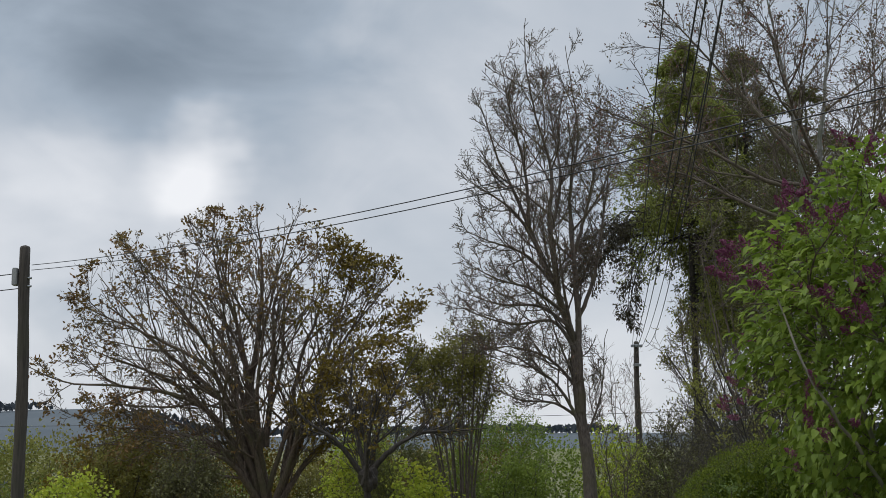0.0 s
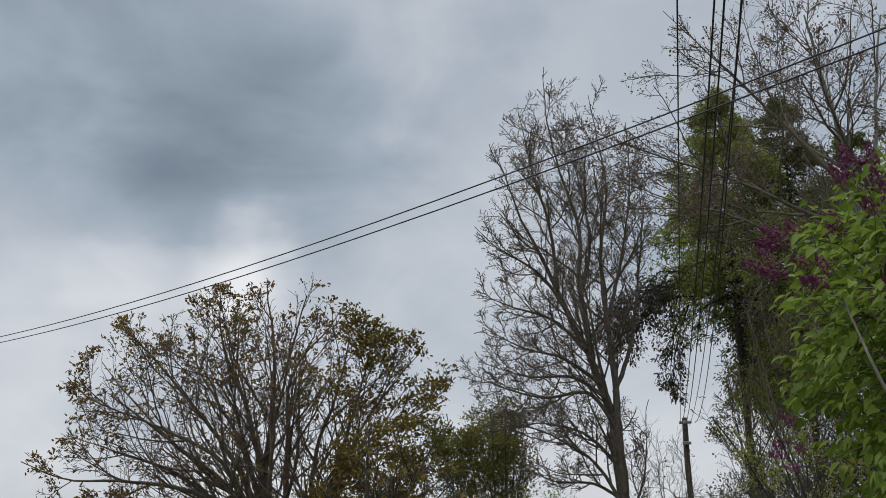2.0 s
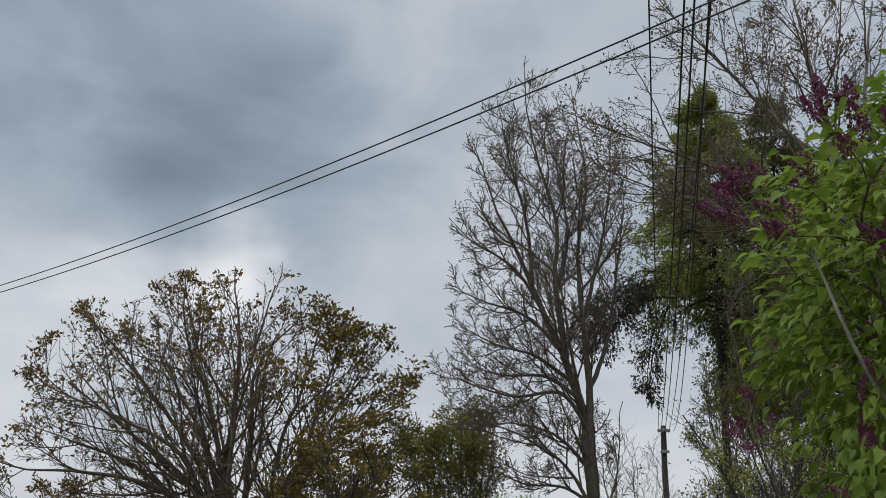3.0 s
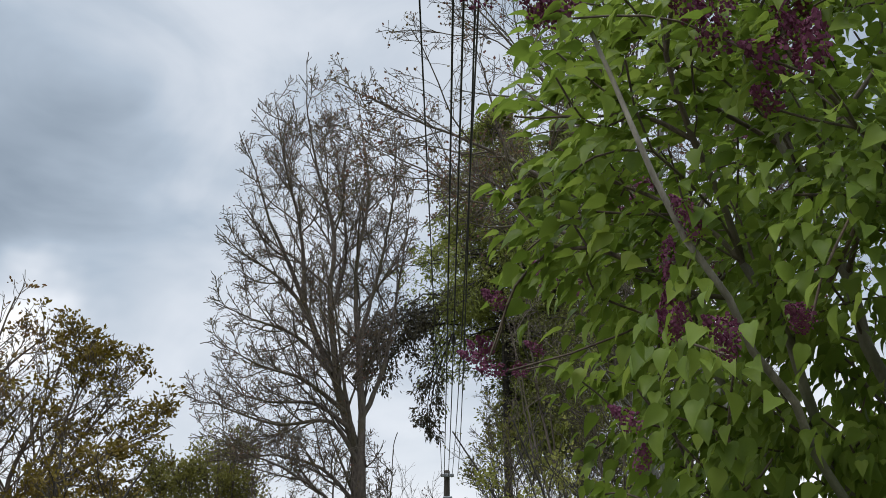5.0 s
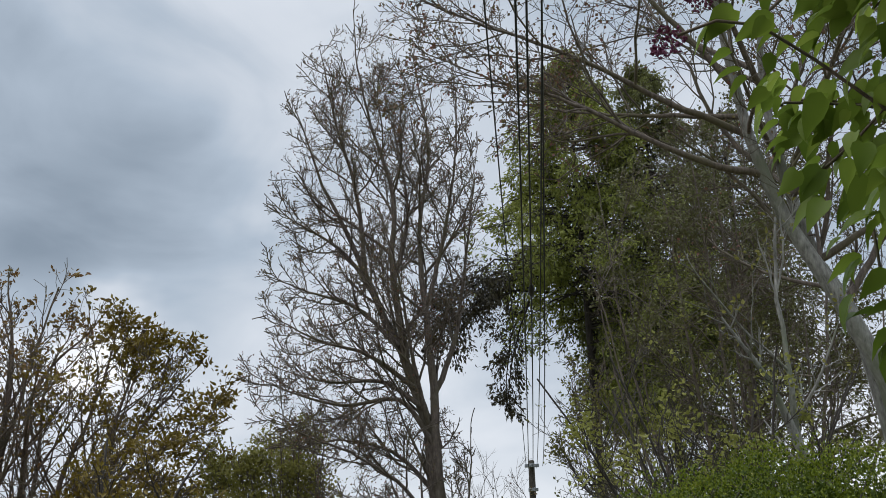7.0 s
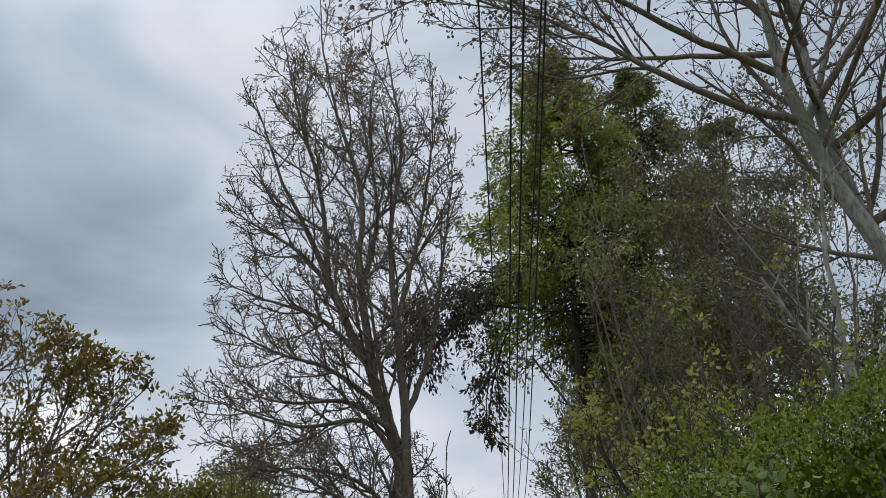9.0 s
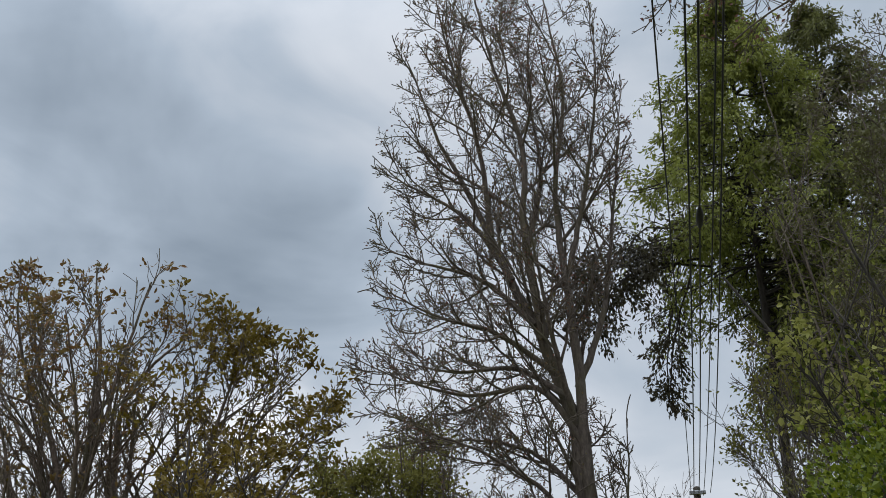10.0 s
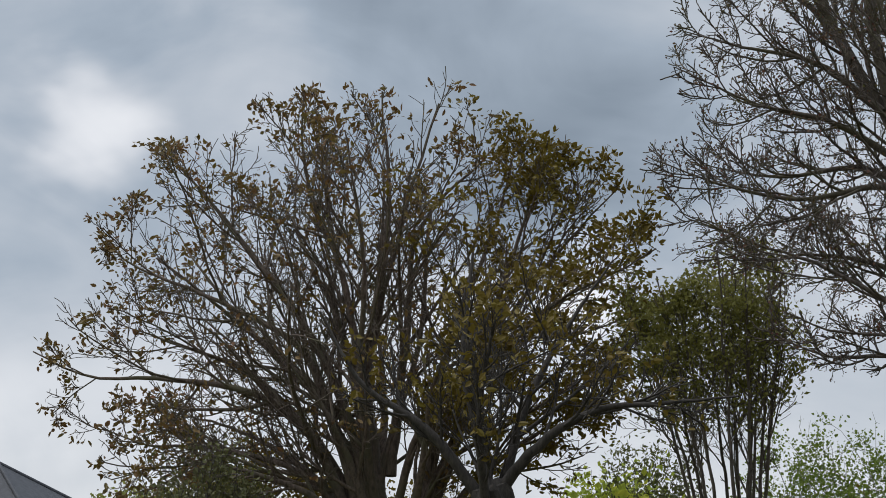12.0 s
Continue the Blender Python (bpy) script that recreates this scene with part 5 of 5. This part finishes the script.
def panicle_mesh(seed):
    """A lilac flower head: a tapered stalk set with small four-petalled florets."""
    rng = np.random.default_rng(seed)
    n = 150
    k = rng.uniform(0, 1, n) ** 0.8
    a = rng.uniform(0, 6.283, n)
    r = 0.040 * np.sin(np.pi * (0.18 + 0.80 * k)) * rng.uniform(0.55, 1.2, n)
    c = np.stack((r * np.cos(a), r * np.sin(a), 0.15 * k), 1)
    out = unit(np.stack((np.cos(a), np.sin(a), 0.4 + 0 * a), 1) + rng.normal(0, 0.3, (n, 3)))
    u = unit(np.cross(out, rng.normal(0, 1, (n, 3))))
    w = np.cross(out, u)
    s = rng.uniform(0.005, 0.0085, n)[:, None]
    v = np.stack((c - 0.8 * s * out, c + s * u, c + s * w, c - s * u, c - s * w), 1).reshape(-1, 3)
    b = (np.arange(n) * 5)[:, None]
    f = np.concatenate([b + t for t in ((0, 1, 2), (0, 2, 3), (0, 3, 4), (0, 4, 1), (1, 2, 3), (1, 3, 4))], 1).reshape(-1, 3)
    return mesh_of("panicle", v, f)


def make_lilac():
    c, r = np.array((4.0, 9.3, 2.15)), np.array((1.95, 1.6, 1.92))
    gz = float(ground_z(0, c[1]))
    base = np.array((c[0], c[1], gz))
    root = thing("lilac_bush", base, "large lilac bush with heart-shaped green leaves and purple flowers", "shrub")
    inside = dome(c, r, 0.30, -0.62, 0.12)
    edge = lambda q: 2.55 - 0.3 * np.clip(q[:, 2] - 1.3, -0.3, 1.0) + 0.5 * np.clip(q[:, 1] - 9.5, 0, 2)
    clear = lambda q: inside(q) & (q[:, 0] > edge(q)) & (q[:, 2] > 1.25 - 0.5 * (q[:, 0] - 2.4))
    goals = goals_in(1500, clear, c - r, c + r)
    places = [Vector(p) for p in FLOWERS]
    listed = len(places)
    q = RNG.normal(0, 1, (80, 3))
    q = unit(q[q[:, 2] > -0.35])
    for w in q:
        p = c + w * r * 0.97
        if p[0] > 2.65:
            places.append(Vector(p))
    places = [p + (0.01 if p.z > 2.3 else 0.0) * (p - Vector(c)).normalized() for p in places]
    goals = np.concatenate((goals, np.array(places)))
    lines = []
    for k, (fx, fy, mx, my, mz, tx, ty, tz) in enumerate(((3.7, 9.3, 3.3, 9.1, 1.3, 2.75, 8.9, 2.6), (3.9, 9.4, 3.6, 9.2, 1.5, 3.2, 9.4, 3.0), (4.1, 9.2, 4.2, 9.0, 1.5, 4.3, 8.7, 2.9), (3.8, 9.1, 3.5, 8.7, 1.2, 3.1, 8.3, 2.2), (4.2, 9.6, 4.6, 9.7, 1.6, 5.0, 9.9, 2.6), (3.9, 9.6, 3.5, 10.0, 1.4, 3.0, 10.2, 2.5))):
        lines.append([(fx, fy, gz - 0.05), (mx, my, mz), (tx, ty, tz)])
    nodes, parent, limb = grow(lines, goals, 0.13, jitter=0.02)
    rad, kids = thicken(nodes, parent, 0.0035, 2.4, 0.045)
    nodes = smooth_line(nodes, parent, kids)
    parts, way = wood_meshes(nodes, parent, rad, limb, 0.012)
    for k, v, f in parts:
        add_wood([("stem" if k != "fine_branch" else k, v, f)], base, BARK_LILAC if k != "fine_branch" else BARK_BROWN, root)
    main = bent(((3.7, 9.1, gz - 0.05), (3.3, 8.85, 0.9), (2.76, 8.5, 1.68), (2.57, 8.42, 1.98), (2.46, 8.42, 2.25), (2.36, 8.5, 2.6)), wobble=0.02)
    piece("stem", tube_mesh("stem", main - base, np.linspace(0.026, 0.006, 24), 9), BARK_LILAC, root)
    thin = np.where((rad < 0.0085) & (parent >= 0))[0]
    n = 21000
    pick = RNG.choice(thin, n)
    out = unit((nodes[pick] - c) / r)
    spots = nodes[pick] + RNG.normal(0, 0.055, (n, 3))
    ok = spots[:, 0] > edge(spots) - 0.04
    spots, out, pick = spots[ok], out[ok], pick[ok]
    n = len(spots)
    ways = out * 0.9 + way[pick] * 0.3 + RNG.normal(0, 0.45, (n, 3)) + (0, 0, -0.75)
    side, d, up = leaf_frames(ways, n)
    size = RNG.uniform(0.045, 0.092, n)
    T, F = leaf_template()
    # the leaves on the face toward the lane are separate pieces
    near = (spots[:, 1] < 9.0) & (spots[:, 0] < 3.0) & (spots[:, 2] < 2.6)
    chosen = np.where(near)[0][:300]
    rest = np.setdiff1d(np.arange(n), chosen)
    B3 = np.stack((side, d, up), 1)[rest]
    v = spots[rest][:, None] + size[rest][:, None, None] * np.einsum("tk,nkj->ntj", T, B3)
    f = F[None] + (np.arange(len(rest)) * len(T))[:, None, None]
    piece("foliage", mesh_of("foliage", v.reshape(-1, 3) - base, f.reshape(-1, 3), True), LEAF_LILAC, root, kind="stuff")
    one = mesh_of("leaf", T, F, True)
    for i in chosen:
        ob = piece("leaf", one, LEAF_LILAC_SINGLE, root)
        m = Matrix((side[i], d[i], up[i])).transposed().to_4x4()
        ob.matrix_basis = Matrix.Translation(spots[i] - base) @ m @ Matrix.Scale(float(size[i]), 4)
    heads = [panicle_mesh(s) for s in (3, 4, 5)]
    for i, p in enumerate(places):
        high = p.z > 2.3
        for j in range(RNG.integers(2, 5) if high else RNG.integers(1, 3 if i < listed else 4)):
            ob = piece("flower_head", heads[int(RNG.integers(0, 3))], FLORET, root, "purple lilac flower head" if i == 0 and j == 0 else "")
            tilt = Vector((p.x - c[0], p.y - c[1], 1.4)).normalized()
            tilt = (tilt + Vector(RNG.normal(0, 0.35, 3))).normalized()
            ob.matrix_basis = Matrix.Translation(p - Vector(base)  + Vector(RNG.normal(0, 0.055, 3)) * min(j, 1)) @ tilt.to_track_quat("Z", "Y").to_matrix().to_4x4() @ Matrix.Scale(float(RNG.uniform(0.9, 1.2) if high else RNG.uniform(0.55, 0.8)), 4)


FLOWERS = [(2.59, 8.6, 1.85), (2.59, 8.6, 1.73), (2.68, 8.4, 1.67), (2.24, 9.2, 1.75), (2.5, 8.37, 1.67), (2.55, 8.11, 1.58), (2.45, 8.5, 1.47), (2.21, 9.41, 1.81), (2.27, 9.4, 2.0), (2.44, 9.9, 1.89), (2.27, 9.6, 1.89), (2.09, 8.6, 2.79), (2.2, 8.7, 2.92), (2.64, 8.6, 3.04), (2.84, 8.6, 3.09), (2.32, 8.55, 2.64), (2.89, 8.4, 2.54), (2.65, 8.4, 2.58), (2.53, 8.7, 3.25), (2.44, 8.7, 2.99), (3.03, 8.3, 2.65), (2.6, 8.4, 1.95), (2.79, 8.2, 1.69), (2.89, 8.3, 2.41)]
make_lilac()
